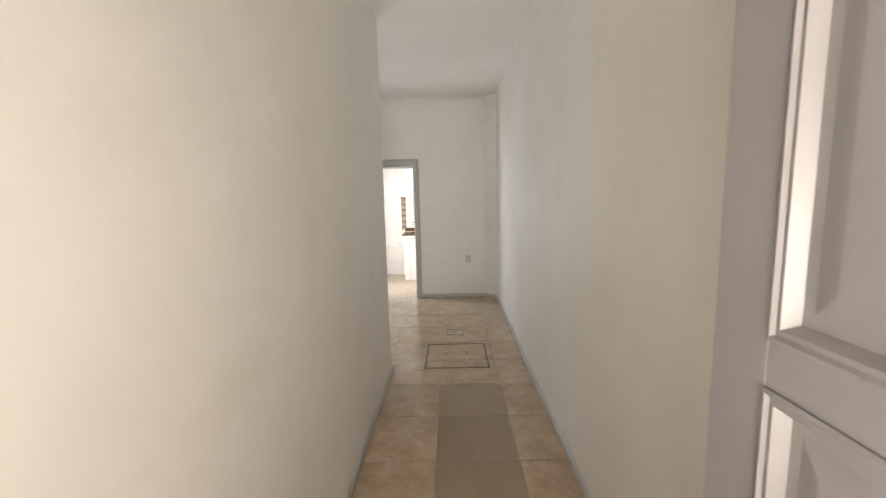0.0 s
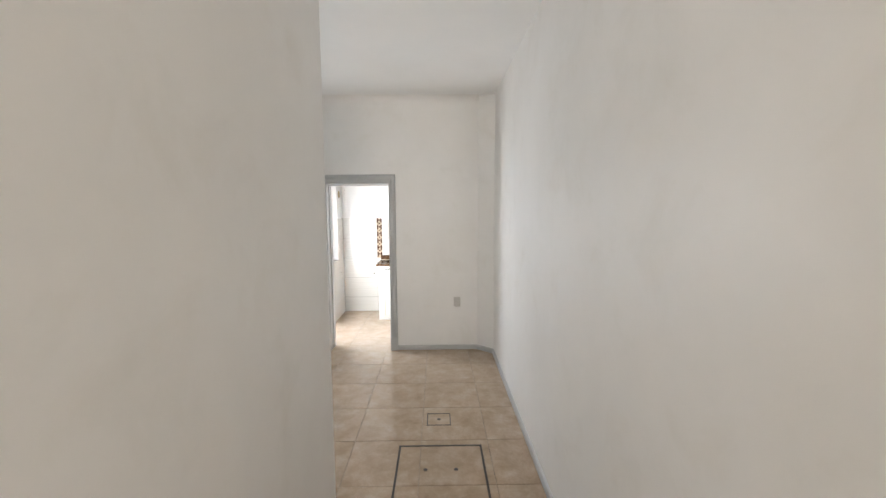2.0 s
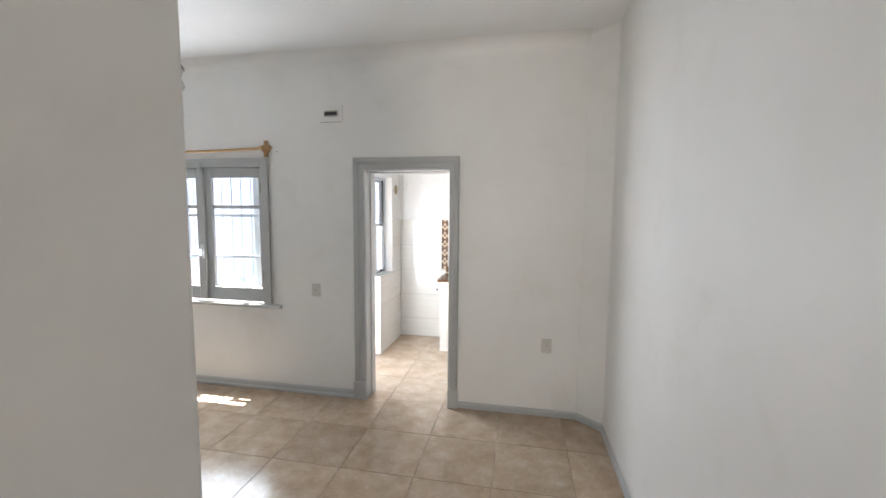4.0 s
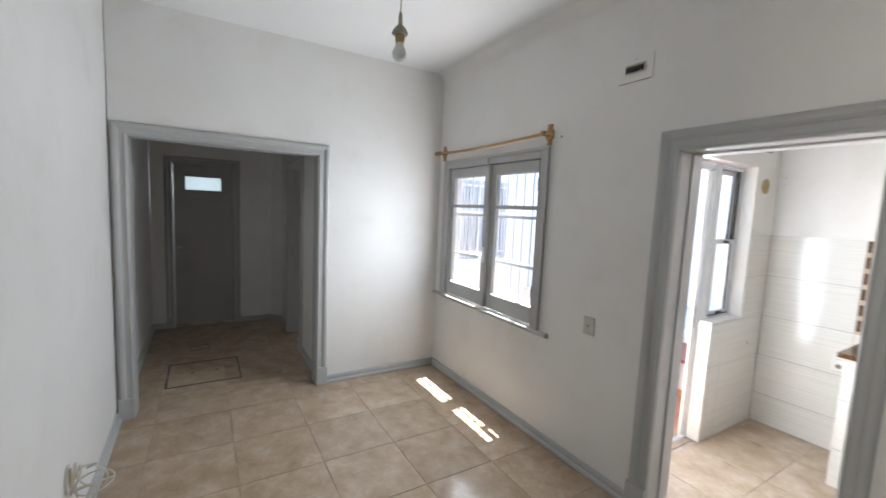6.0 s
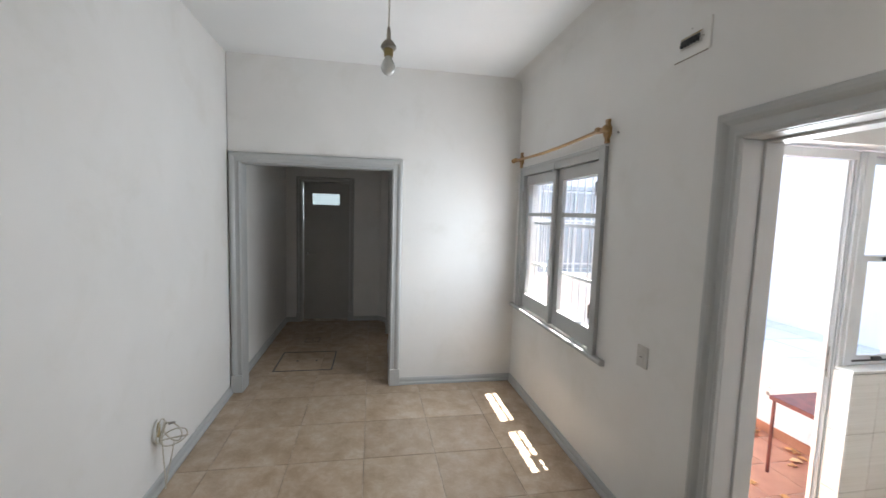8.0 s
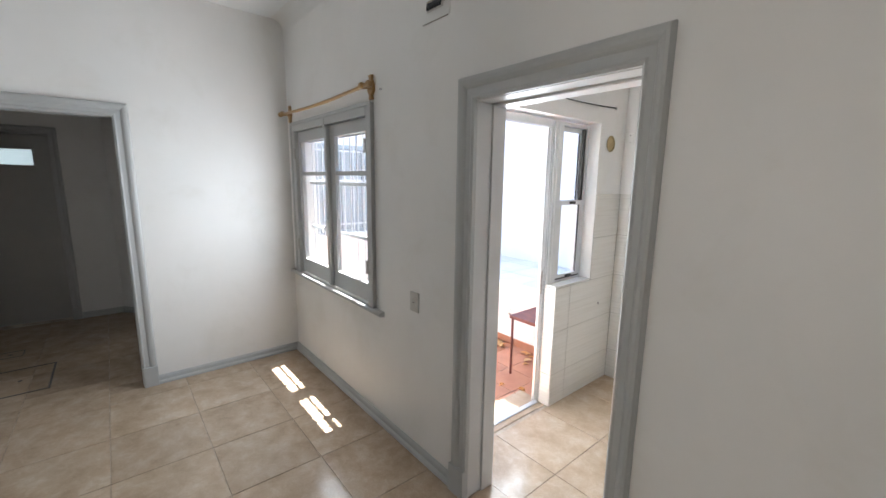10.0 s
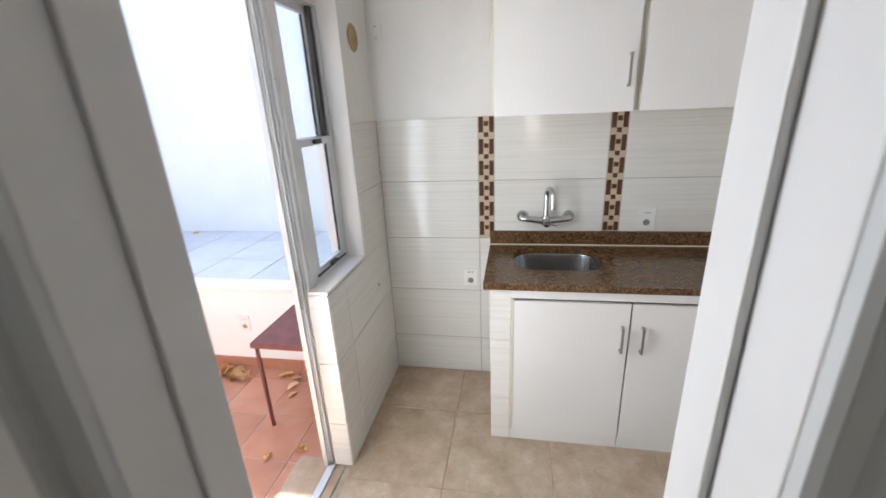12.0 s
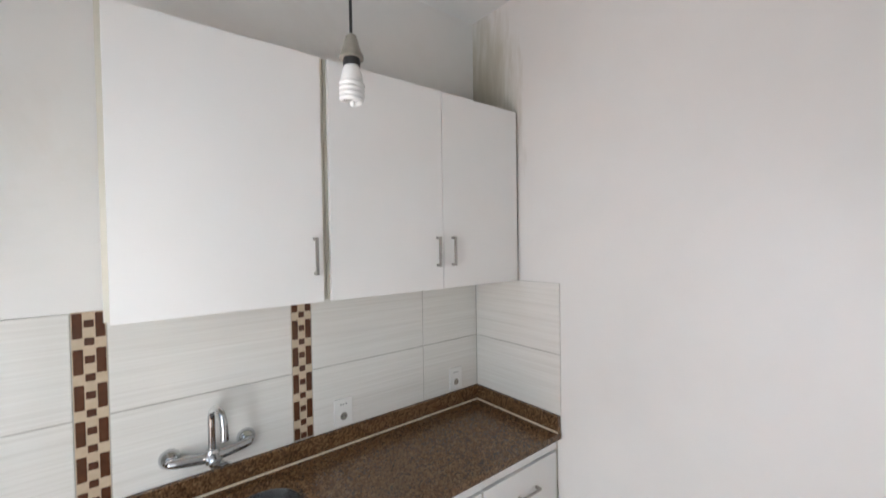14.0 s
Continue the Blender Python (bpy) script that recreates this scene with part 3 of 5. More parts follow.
# ---- room window ----
def room_window():
    w = thing("window_1", "grey wooden casement window with four clear panes", "window", kind="structure")
    x0, x1, z0, z1 = -3.275, -1.895, 0.80, 2.10
    fr = 0.07
    for name, lo, hi in (("frame_side", (x0, -0.022, z0), (x0 + fr, 0.06, z1)), ("frame_side", (x1 - fr, -0.022, z0), (x1, 0.06, z1)),
                         ("frame_head", (x0 + fr, -0.022, z1 - fr), (x1 - fr, 0.06, z1))):
        part(name, box(lo, hi, 0.004), M_TRIM, w)
    part("frame_lip", box((x0 - 0.008, -0.030, z0), (x0 + 0.018, -0.0215, z1 + 0.008), 0.003), M_TRIM, w)
    part("frame_lip", box((x1 - 0.018, -0.030, z0), (x1 + 0.008, -0.0215, z1 + 0.008), 0.003), M_TRIM, w)
    part("frame_lip", box((x0 + 0.0185, -0.030, z1 - 0.018), (x1 - 0.0185, -0.0215, z1 + 0.008), 0.003), M_TRIM, w)
    mid = -2.575
    for a, b, glass in ((x0 + fr + 0.002, mid - 0.003, (-3.145, -2.655)), (mid + 0.003, x1 - fr - 0.002, (-2.49, -2.005))):
        sash = part("sash", sash_mesh(a, b, z0 + 0.012, z1 - fr - 0.003, glass), M_TRIM, w)
        for g0, g1 in ((0.94, 1.662), (1.692, 1.942)):
            pane = part("pane", box((glass[0] - 0.006, 0.034, g0 - 0.006), (glass[1] + 0.006, 0.038, g1 + 0.006)), M_GLASS, sash, "clear glass pane")
            pane.visible_shadow = False
        side = a if a < mid - 0.3 else b
        for hz in (1.02, 1.80):
            part("hinge", lathe([(0.008, 0), (0.008, 0.085), (0.004, 0.092)], (side, -0.024, hz), steps=10), M_DOORGREY, sash, "grey painted hinge")
    part("meeting_strip", box((mid - 0.022, -0.022, z0 + 0.016), (mid + 0.022, 0.0095, z1 - fr - 0.004), 0.006), M_TRIM, w)
    part("bolt_cap", box((mid - 0.014, -0.036, z1 - 0.10), (mid + 0.014, -0.0295, z1 - 0.03), 0.003), M_TRIM, w)
    handle = part("handle_plate", box((mid - 0.013, -0.034, 1.20), (mid + 0.013, -0.0215, 1.33), 0.003), M_BARS, w, "white metal handle plate")
    lever = lathe([(0.007, 0), (0.007, 0.03)], (mid, -0.040, 1.275), (0, -1, 0), 12)
    tube([(mid, -0.067, 1.275), (mid - 0.03, -0.069, 1.272), (mid - 0.055, -0.066, 1.278), (mid - 0.07, -0.064, 1.29)], [0.008, 0.008, 0.006, 0.004], 10, lever)
    tube([(mid, -0.066, 1.275), (mid + 0.004, -0.066, 1.25), (mid + 0.002, -0.064, 1.232)], 0.006, 8, lever)
    part("lever", lever, M_CHROME, handle, "small chrome lever", True)
    sill = prism([(0.16, 0.745), (-0.014, 0.765), (-0.032, 0.768), (-0.038, 0.778), (-0.036, 0.793), (-0.028, 0.7985), (0.16, 0.7995)], WEST + 0.001, -1.795, "x")
    part("window_sill", sill, M_TRIM, w, "grey painted moulded sill")


def sash_mesh(a, b, z0, z1, glass):
    """One casement: stiles, rails and a glazing bar, with splayed inner edges."""
    bm = bmesh.new()
    y0, y1 = 0.010, 0.046
    for lo, hi in (((a, y0, z0), (glass[0], y1, z1)), ((glass[1], y0, z0), (b, y1, z1)),
                   ((glass[0], y0, 1.942), (glass[1], y1, z1)), ((glass[0], y0 + 0.006, 1.662), (glass[1], y1, 1.692))):
        box(lo, hi, 0.003, bm)
    prism([(y0, z0), (y0, 0.934), (0.022, 0.940), (y1, 0.940), (y1, z0)], glass[0], glass[1], "x", bm)
    return bm


room_window()


def window_grille():
    g = thing("window_grille", "white painted iron bars outside the room window", "window grille")
    y = 0.135
    for i in range(13):
        x = -3.21 + i * 0.1035
        part("bar", tube([(x, y, 0.83), (x, y, 2.03)], 0.0055, 8), M_BARS, g, smooth=True)
    for z in (0.87, 1.21, 1.60, 1.96):
        part("rail", box((-3.24, y - 0.019, z - 0.013), (-1.93, y - 0.0056, z + 0.013), 0.002), M_BARS, g)


window_grille()


# ---- patio ----
def patio():
    solid("ground", box((-4.0, WT, PATIO - 0.12), (KW - 0.17, 2.95, PATIO - 0.0035)), M_MORTAR, "terracotta tiled patio floor", "patio floor", kind="structure")
    # upper height is unseen, added so the wall keeps sun off the platform
    tall = 8.3
    wall_sheet("wall_patio_north", "y", 2.95, 3.15, (-4.17, 1.15), (-0.16, tall), [], M_OUTWALL, "white plaster wall behind the patio, extended unseen upward for shade")
    wall_sheet("wall_patio_west", "x", -4.17, -4.0, (WT, 2.95), (-0.16, 3.6), [(0.48, 1.36, 1.02, 2.02)], M_OUTWALL, "white plaster wall with a barred window")
    solid("wall_patio_pier", box((-2.07, 2.75, -0.16), (KW - 0.17, 2.95, 3.6)), M_OUTWALL, "white plaster pier at the patio corner", "wall", kind="structure")
    wall_sheet("wall_patio_east", "x", KW - 0.17, KW, (KN + 0.15, 2.95), (-0.16, CEIL + 0.17), [], M_OUTWALL, "white plaster wall beside the terrace")
    deck = thing("platform", "white raised masonry platform topped with grey tiles", "platform", kind="structure")
    part("body", box((-4.0, 1.80, PATIO), (KW - 0.17, 2.95, 0.555)), M_OUTWALL, deck)
    part("edge", box((-4.0, 1.775, 0.555), (KW - 0.17, 1.86, 0.60), 0.006), M_OUTWALL, deck, "white painted edge")
    nx = 0
    x = -4.0
    while x < KW - 0.18:
        x2 = min(x + 0.445, KW - 0.17)
        for y0, y1 in ((1.866, 2.23), (2.23, 2.675), (2.675, 2.95)):
            part("tile", box((x + 0.004, y0 + 0.004, 0.556), (x2 - 0.004, y1 - 0.004, 0.5955), 0.002, segments=1), M_PAVER, deck)
        x += 0.445
    skirt = thing("baseboard_patio", "terracotta tile skirting on the platform wall", "skirting", kind="structure")
    x = -4.0
    while x < KW - 0.18:
        part("tile", box((x + 0.002, 1.788, PATIO), (min(x + 0.30, KW - 0.17) - 0.002, 1.7995, PATIO + 0.075), 0.002, segments=1), M_TERRA, skirt)
        x += 0.30
    sh = thing("window_2", "blue-grey shuttered window with white bars across the patio", "window", kind="structure")
    for lo, hi in (((-4.03, 0.48, 1.02), (-3.985, 0.53, 2.02)), ((-4.03, 1.31, 1.02), (-3.985, 1.36, 2.02)), ((-4.03, 0.53, 1.97), (-3.985, 1.31, 2.02)), ((-4.03, 0.53, 1.02), (-3.985, 1.31, 1.06))):
        part("frame_bar", box(lo, hi, 0.003), M_SHUTTER, sh)
    for i in range(6):
        y = 0.532 + i * 0.1295
        part("slat", box((-4.03, y, 1.061), (-4.012, y + 0.124, 1.969), 0.006), M_SHUTTER, sh)
    for i in range(7):
        y = 0.55 + i * 0.123
        part("bar", tube([(-3.965, y, 1.0), (-3.965, y, 2.04)], 0.005, 8), M_BARS, sh)
    for z in (1.12, 1.62, 1.95):
        part("rail", box((-3.978, 0.46, z - 0.009), (-3.9725, 1.38, z + 0.009)), M_BARS, sh)
    part("ledge", box((-4.0, 0.44, 0.985), (-3.94, 1.40, 1.015), 0.004), M_OUTWALL, sh)


patio()


def metal_table():
    t = thing("metal_table", "low red painted metal table in the patio", "table")
    x0, x1, y0, y1, z = -1.835, -1.45, 1.275, 1.77, 0.50
    top = box((x0, y0, z - 0.004), (x1, y1, z), 0.0015)
    part("top", top, M_RED, t, "rusty red sheet-metal top")
    rim = box((x0, y0, z - 0.028), (x0 + 0.004, y1, z - 0.004))
    box((x1 - 0.004, y0, z - 0.028), (x1, y1, z - 0.004), bm=rim)
    box((x0 + 0.004, y0, z - 0.028), (x1 - 0.004, y0 + 0.004, z - 0.004), bm=rim)
    box((x0 + 0.004, y1 - 0.004, z - 0.028), (x1 - 0.004, y1, z - 0.004), bm=rim)
    part("rim", rim, M_RED, t)
    for x, y in ((x0 + 0.02, y0 + 0.02), (x1 - 0.02, y0 + 0.02), (x0 + 0.02, y1 - 0.02), (x1 - 0.02, y1 - 0.02)):
        part("leg", tube([(x, y, z - 0.004), (x, y, PATIO + 0.0005)], 0.0105, 12), M_RED, t, smooth=True)


metal_table()


def dry_leaf_mesh(seed):
    rng = random.Random(seed)
    bm = bmesh.new()
    n = 7
    mids, left, right = [], [], []
    length, wid, curl = rng.uniform(0.055, 0.085), rng.uniform(0.016, 0.026), rng.uniform(0.4, 1.2)
    for i in range(n):
        s = i / (n - 1)
        w = wid * math.sin(math.pi * min(0.98, s * 0.9 + 0.06)) ** 0.7
        h = 0.012 * curl * math.sin(math.pi * s) + rng.uniform(0, 0.006)
        x = (s - 0.5) * length
        mids.append(bm.verts.new((x, rng.uniform(-0.003, 0.003), h * 0.4)))
        left.append(bm.verts.new((x, w, h + 0.010 * curl * rng.random())))
        right.append(bm.verts.new((x, -w, h + 0.014 * curl * rng.random())))
    for i in range(n - 1):
        bm.faces.new((mids[i], mids[i + 1], left[i + 1], left[i]))
        bm.faces.new((right[i], right[i + 1], mids[i + 1], mids[i]))
    low = min(v.co.z for v in bm.verts)
    for v in bm.verts:
        v.co.z -= low
    bmesh.ops.solidify(bm, geom=bm.faces[:], thickness=0.0012)
    low = min(v.co.z for v in bm.verts)
    for v in bm.verts:
        v.co.z -= low
    return mesh_of("dry_leaf", bm, M_LEAF)


def dry_leaves():
    meshes = [dry_leaf_mesh(s) for s in range(5)]
    rng = random.Random(4)
    spots = [(-2.38 + rng.gauss(0, 0.085), 1.69 + rng.gauss(0, 0.05), rng.uniform(0, 0.025)) for _ in range(26)]
    spots += [(-1.96, 1.73, 0), (-1.99, 1.71, 0.012), (-1.90, 1.70, 0), (-1.84, 1.54, 0), (-1.88, 1.62, 0), (-2.58, 1.74, 0), (-2.62, 1.60, 0), (-1.57, 1.15, 0), (-1.72, 1.08, 0), (-2.75, 1.55, 0), (-2.9, 1.1, 0)]
    for i, (x, y, h) in enumerate(spots):
        ob = tagged(new("dry_leaf", meshes[i % 5]), "curled dry brown leaf on the terracotta floor", "leaf", "fallen leaves in the patio")
        ob.matrix_world = pose(x, min(y, 1.75), PATIO + h, 0, 0, rng.uniform(0, 360))
    ob = tagged(new("dry_leaf", meshes[1]), "orange dry leaf on the grey platform", "leaf", "fallen leaves in the patio")
    ob.matrix_world = pose(-3.45, 2.86, 0.5957, 0, 0, 30)


dry_leaves()


# ---- wall fittings ----
def plate(name, label, category, centre, face, w=0.08, h=0.115, kind="switch", material=None):
    """A wall plate on the face 'y-' (looks to -y) or 'x+' and so on, with its insert."""
    t = thing(name, label, category, at=centre, rz={"y-": 0, "x+": 90, "x-": -90, "y+": 180}[face])
    mt = material or M_PLASTIC_OLD
    part("plate", box((-w / 2, -0.009, -h / 2), (w / 2, 0.0, h / 2), 0.003), mt, t)
    if kind == "switch":
        part("rocker", box((-0.014, -0.013, -0.024), (0.014, -0.0085, 0.024), 0.002), mt, t)
        part("marker", box((-0.008, -0.0138, -0.002), (0.008, -0.0125, 0.002)), M_DARK, t, "dark marker line")
    elif kind == "outlet":
        part("socket_block", box((-0.016, -0.012, -0.026), (0.016, -0.0085, 0.026), 0.002), mt, t)
        for dx in (-0.007, 0.0, 0.007):
            part("slot", lathe([(0.0022, 0), (0.0022, 0.001)], (dx, -0.0118, 0.0), (0, -1, 0), 8), M_DARK, t, "dark socket hole")
    elif kind == "blank":
        for dz in (-0.026, 0.026):
            part("screw", lathe([(0.004, 0.0), (0.0035, 0.0012), (0.0, 0.0015)], (0.0, -0.009, dz), (0, -1, 0), 10), M_HOLDER, t, "small screw head")
    elif kind == "schuko":
        r = 0.021
        ring = lathe([(r, 0.0), (r, 0.0045), (r - 0.003, 0.0045), (r - 0.004, 0.0012), (0.0, 0.0012)], (0, -0.0085, -0.018), (0, -1, 0), 24)
        part("socket_ring", ring, mt, t, smooth=True)
        # the well's shade is put into a flat grey disc
        part("well", lathe([(r - 0.0045, 0.0), (r - 0.0045, 0.0008), (0, 0.0008)], (0, -0.0098, -0.018), (0, -1, 0), 20), M_HOLDER, t, "shaded round socket well")
        for dx in (-0.008, 0.008):
            part("hole", lathe([(0.003, 0), (0.003, 0.001)], (dx, -0.0106, -0.018), (0, -1, 0), 8), M_DARK, t)
        for dx in (-0.012, 0.0, 0.012):
            part("slot", box((dx - 0.002, -0.0096, 0.030), (dx + 0.002, -0.0088, 0.037)), M_DARK, t)
    return t


plate("light_switch", "greyish plastic light switch on the white wall", "light switch", (-1.458, 0.0, 0.95), "y-")
plate("wall_outlet", "greyish plastic wall outlet low on the wall", "wall outlet", (0.53, 0.0, 0.585), "y-", 0.078, 0.115, "outlet")
plate("wall_outlet", "white kitchen outlet on tiles beside the counter", "wall outlet", (-0.747, KN - 0.008, 0.655), "y-", 0.082, 0.105, "schuko", M_PLASTIC)
plate("wall_outlet", "white kitchen outlet above the granite upstand", "wall outlet", (0.178, KN - 0.008, 1.01), "y-", 0.085, 0.118, "schuko", M_PLASTIC)
plate("wall_outlet", "white kitchen outlet in the counter corner", "wall outlet", (0.828, KN - 0.008, 1.01), "y-", 0.085, 0.118, "schuko", M_PLASTIC)
plate("wall_outlet", "white outdoor outlet on the platform wall", "wall outlet", (-2.27, 1.80, 0.30), "y-", 0.08, 0.115, "schuko", M_PLASTIC)
plate("junction_cover", "small white blank cover high on the kitchen wall", "cover plate", (-1.20, KN, 1.975), "y-", 0.065, 0.075, "blank", M_WALL)


def breaker_box():
    t = thing("breaker_box", "white flush breaker box with black switches", "breaker box", at=(-1.29, 0.0, 2.46))
    part("cover", box((-0.105, -0.008, -0.064), (0.105, 0.0, 0.07), 0.002), M_PLASTIC, t)
    part("recess", box((-0.060, -0.014, -0.024), (0.066, -0.0118, 0.028), 0.001), M_PLASTIC_OLD, t, "greyed breaker window")
    part("rust_edge", box((-0.058, -0.0146, 0.0205), (0.064, -0.0139, 0.0255)), M_OCHRE, t, "rusty upper edge")
    for i in range(6):
        x = -0.052 + i * 0.0185
        toggle = box((x, -0.0215, -0.004), (x + 0.0155, -0.0138, 0.015), 0.0015)
        box((x + 0.004, -0.027, -0.017), (x + 0.0115, -0.0138, -0.003), 0.0015, toggle)
        part("breaker", toggle, M_DARK, t, "black breaker toggle")
    for x, z in ((0.0, 0.055), (0.066, 0.0)):
        part("screw", lathe([(0.004, 0.0), (0.003, 0.001), (0.0, 0.0012)], (x, -0.008, z), (0, -1, 0), 10), M_HOLDER, t, "small rusty screw")
    # solid dark strip draws the shadow below the cover
    part("shadow_line", box((-0.10, -0.006, -0.0668), (0.09, 0.0, -0.0642)), M_HOLDER, t)


breaker_box()


def curtain_rod():
    t = thing("curtain_rod", "sagging varnished wooden curtain rod on turned brackets", "curtain rod", at=(0, 0, 0))
    z = 2.185
    for x in (-3.315, -1.905):
        outline = [(x - 0.018, z + 0.07), (x + 0.018, z + 0.07), (x + 0.012, z + 0.045), (x + 0.030, z + 0.02), (x + 0.032, z - 0.02), (x + 0.012, z - 0.045), (x + 0.018, z - 0.07), (x - 0.018, z - 0.07), (x - 0.012, z - 0.045), (x - 0.032, z - 0.02), (x - 0.030, z + 0.02), (x - 0.012, z + 0.045)]
        bm = prism(outline, -0.018, 0.0, "y")
        br = part("bracket", bm, M_PINE, t)
        part("arm", lathe([(0.016, 0), (0.012, 0.02), (0.018, 0.04), (0.02, 0.06), (0.014, 0.072)], (x, -0.017, z), (0, -1, 0), 16), M_PINE, br, smooth=True)
    pts = [(-3.37 + 1.52 * k / 16, -0.065, z - 0.018 * math.sin(math.pi * k / 16) + 0.0) for k in range(17)]
    part("rod", tube(pts, 0.0115, 12), M_PINE, t, smooth=True)
    for x, d in ((-3.37, -1), (-1.85, 1)):
        part("finial", lathe([(0.012, 0), (0.02, 0.006), (0.022, 0.018), (0.016, 0.03), (0.0, 0.036)], (x, -0.065, z), (d, 0, 0), 16), M_PINE, t, smooth=True)


curtain_rod()
solid("wall_hook", lathe([(0.006, 0), (0.006, 0.012), (0.0, 0.014)], (-1.80, 0.0, 2.16), (0, -1, 0), 10), M_NICKEL, "tiny metal nail in the wall", "nail")


def pendant_lamp():
    x, y = -1.50, -1.34
    t = thing("pendant_lamp", "bare frosted bulb hanging from a cord", "pendant lamp", at=(x, y, 0))
    part("cord", tube([(0, 0, CEIL - 0.02), (0.002, 0, 2.75), (0.0, 0, 2.45)], 0.0032, 8), M_CABLEW, t)
    part("ceiling_rose", lathe([(0.04, 0), (0.04, 0.012), (0.02, 0.028), (0.0, 0.03)], (0, 0, CEIL + 0.0), (0, 0, -1), 20), M_PLASTIC, t, smooth=True)
    part("cap", lathe([(0.005, 0.115), (0.008, 0.10), (0.010, 0.062), (0.019, 0.056), (0.032, 0.038), (0.035, 0.028), (0.030, 0.022), (0.0, 0.022)], (0, 0, 2.355), (0, 0, 1), 24), M_HOLDER, t, "grey bell-shaped holder cap", True)
    part("socket", lathe([(0.0, 0.04), (0.019, 0.04), (0.021, 0.025), (0.019, 0.0), (0.0, 0.0)], (0, 0, 2.345), (0, 0, 1), 20), M_BRASS, t, "brass lamp socket", True)
    part("bulb", lathe([(0.013, 0.0), (0.016, -0.010), (0.025, -0.028), (0.031, -0.046), (0.029, -0.062), (0.020, -0.074), (0.009, -0.080), (0, -0.081)], (0, 0, 2.347), (0, 0, 1), 24), M_BULB, t, "unlit frosted glass bulb", True)


pendant_lamp()


def coiled_cable():
    t = thing("cable_outlet", "wall box with a loose coil of cream cable", "cable", at=(-2.115, -2.6185, 0.35))
    oval = [(0.050 * math.cos(math.tau * k / 32), 0.005 + 0.066 * math.sin(math.tau * k / 32)) for k in range(32)]
    part("box_back", prism(oval, 0.0, 0.010, "y"), M_PLASTIC, t, "cream oval wall plate")
    slot = [(0.020 * math.cos(math.tau * k / 20), 0.010 + 0.046 * math.sin(math.tau * k / 20)) for k in range(20)]
    part("box_opening", prism(slot, 0.0095, 0.013, "y"), M_OCHRE, t, "ochre open terminal")
    # each loop: centre and two half axes
    loops = (((0.0, 0.022, 0.004), (0.056, 0.006, 0.0), (0.0, 0.008, 0.070)),
             ((0.0, 0.034, 0.002), (0.046, 0.012, 0.008), (0.004, 0.016, 0.062)),
             ((0.004, 0.088, 0.000), (0.024, 0.058, -0.012), (0.012, 0.008, 0.058)),
             ((0.0, 0.094, -0.036), (0.018, 0.076, 0.020), (0.052, 0.0, -0.024)),
             ((-0.008, 0.088, -0.046), (-0.016, 0.070, 0.004), (0.046, 0.010, 0.024)))
    for c, u, v in loops:
        c, u, v = Vector(c), Vector(u), Vector(v)
        pts = []
        for i in range(37):
            a = math.tau * i / 36
            pts.append(c + u * math.cos(a) + v * math.sin(a) + Vector((0.0, 0.0015 * math.sin(3 * a), 0.002 * math.sin(2 * a))))
        part("cable_loop", tube(pts, 0.0034, 8), M_CABLEW, t, smooth=True)
    part("plug_tip", tube([(0.012, 0.072, 0.048), (0.014, 0.090, 0.057), (0.014, 0.108, 0.060)], [0.005, 0.0065, 0.005], 10), M_NICKEL, t, "metal plug tip")
    part("cable_tail", tube([(0.0, 0.030, -0.060), (0.003, 0.034, -0.15), (0.0, 0.038, -0.25), (0.0, 0.040, -0.3465)], 0.0034, 8), M_CABLEW, t, smooth=True)
    part("cable_tail", tube([(0.010, 0.095, -0.062), (0.012, 0.084, -0.14), (0.010, 0.060, -0.24), (0.012, 0.043, -0.3465)], 0.0034, 8), M_CABLEW, t, smooth=True)


coiled_cable()


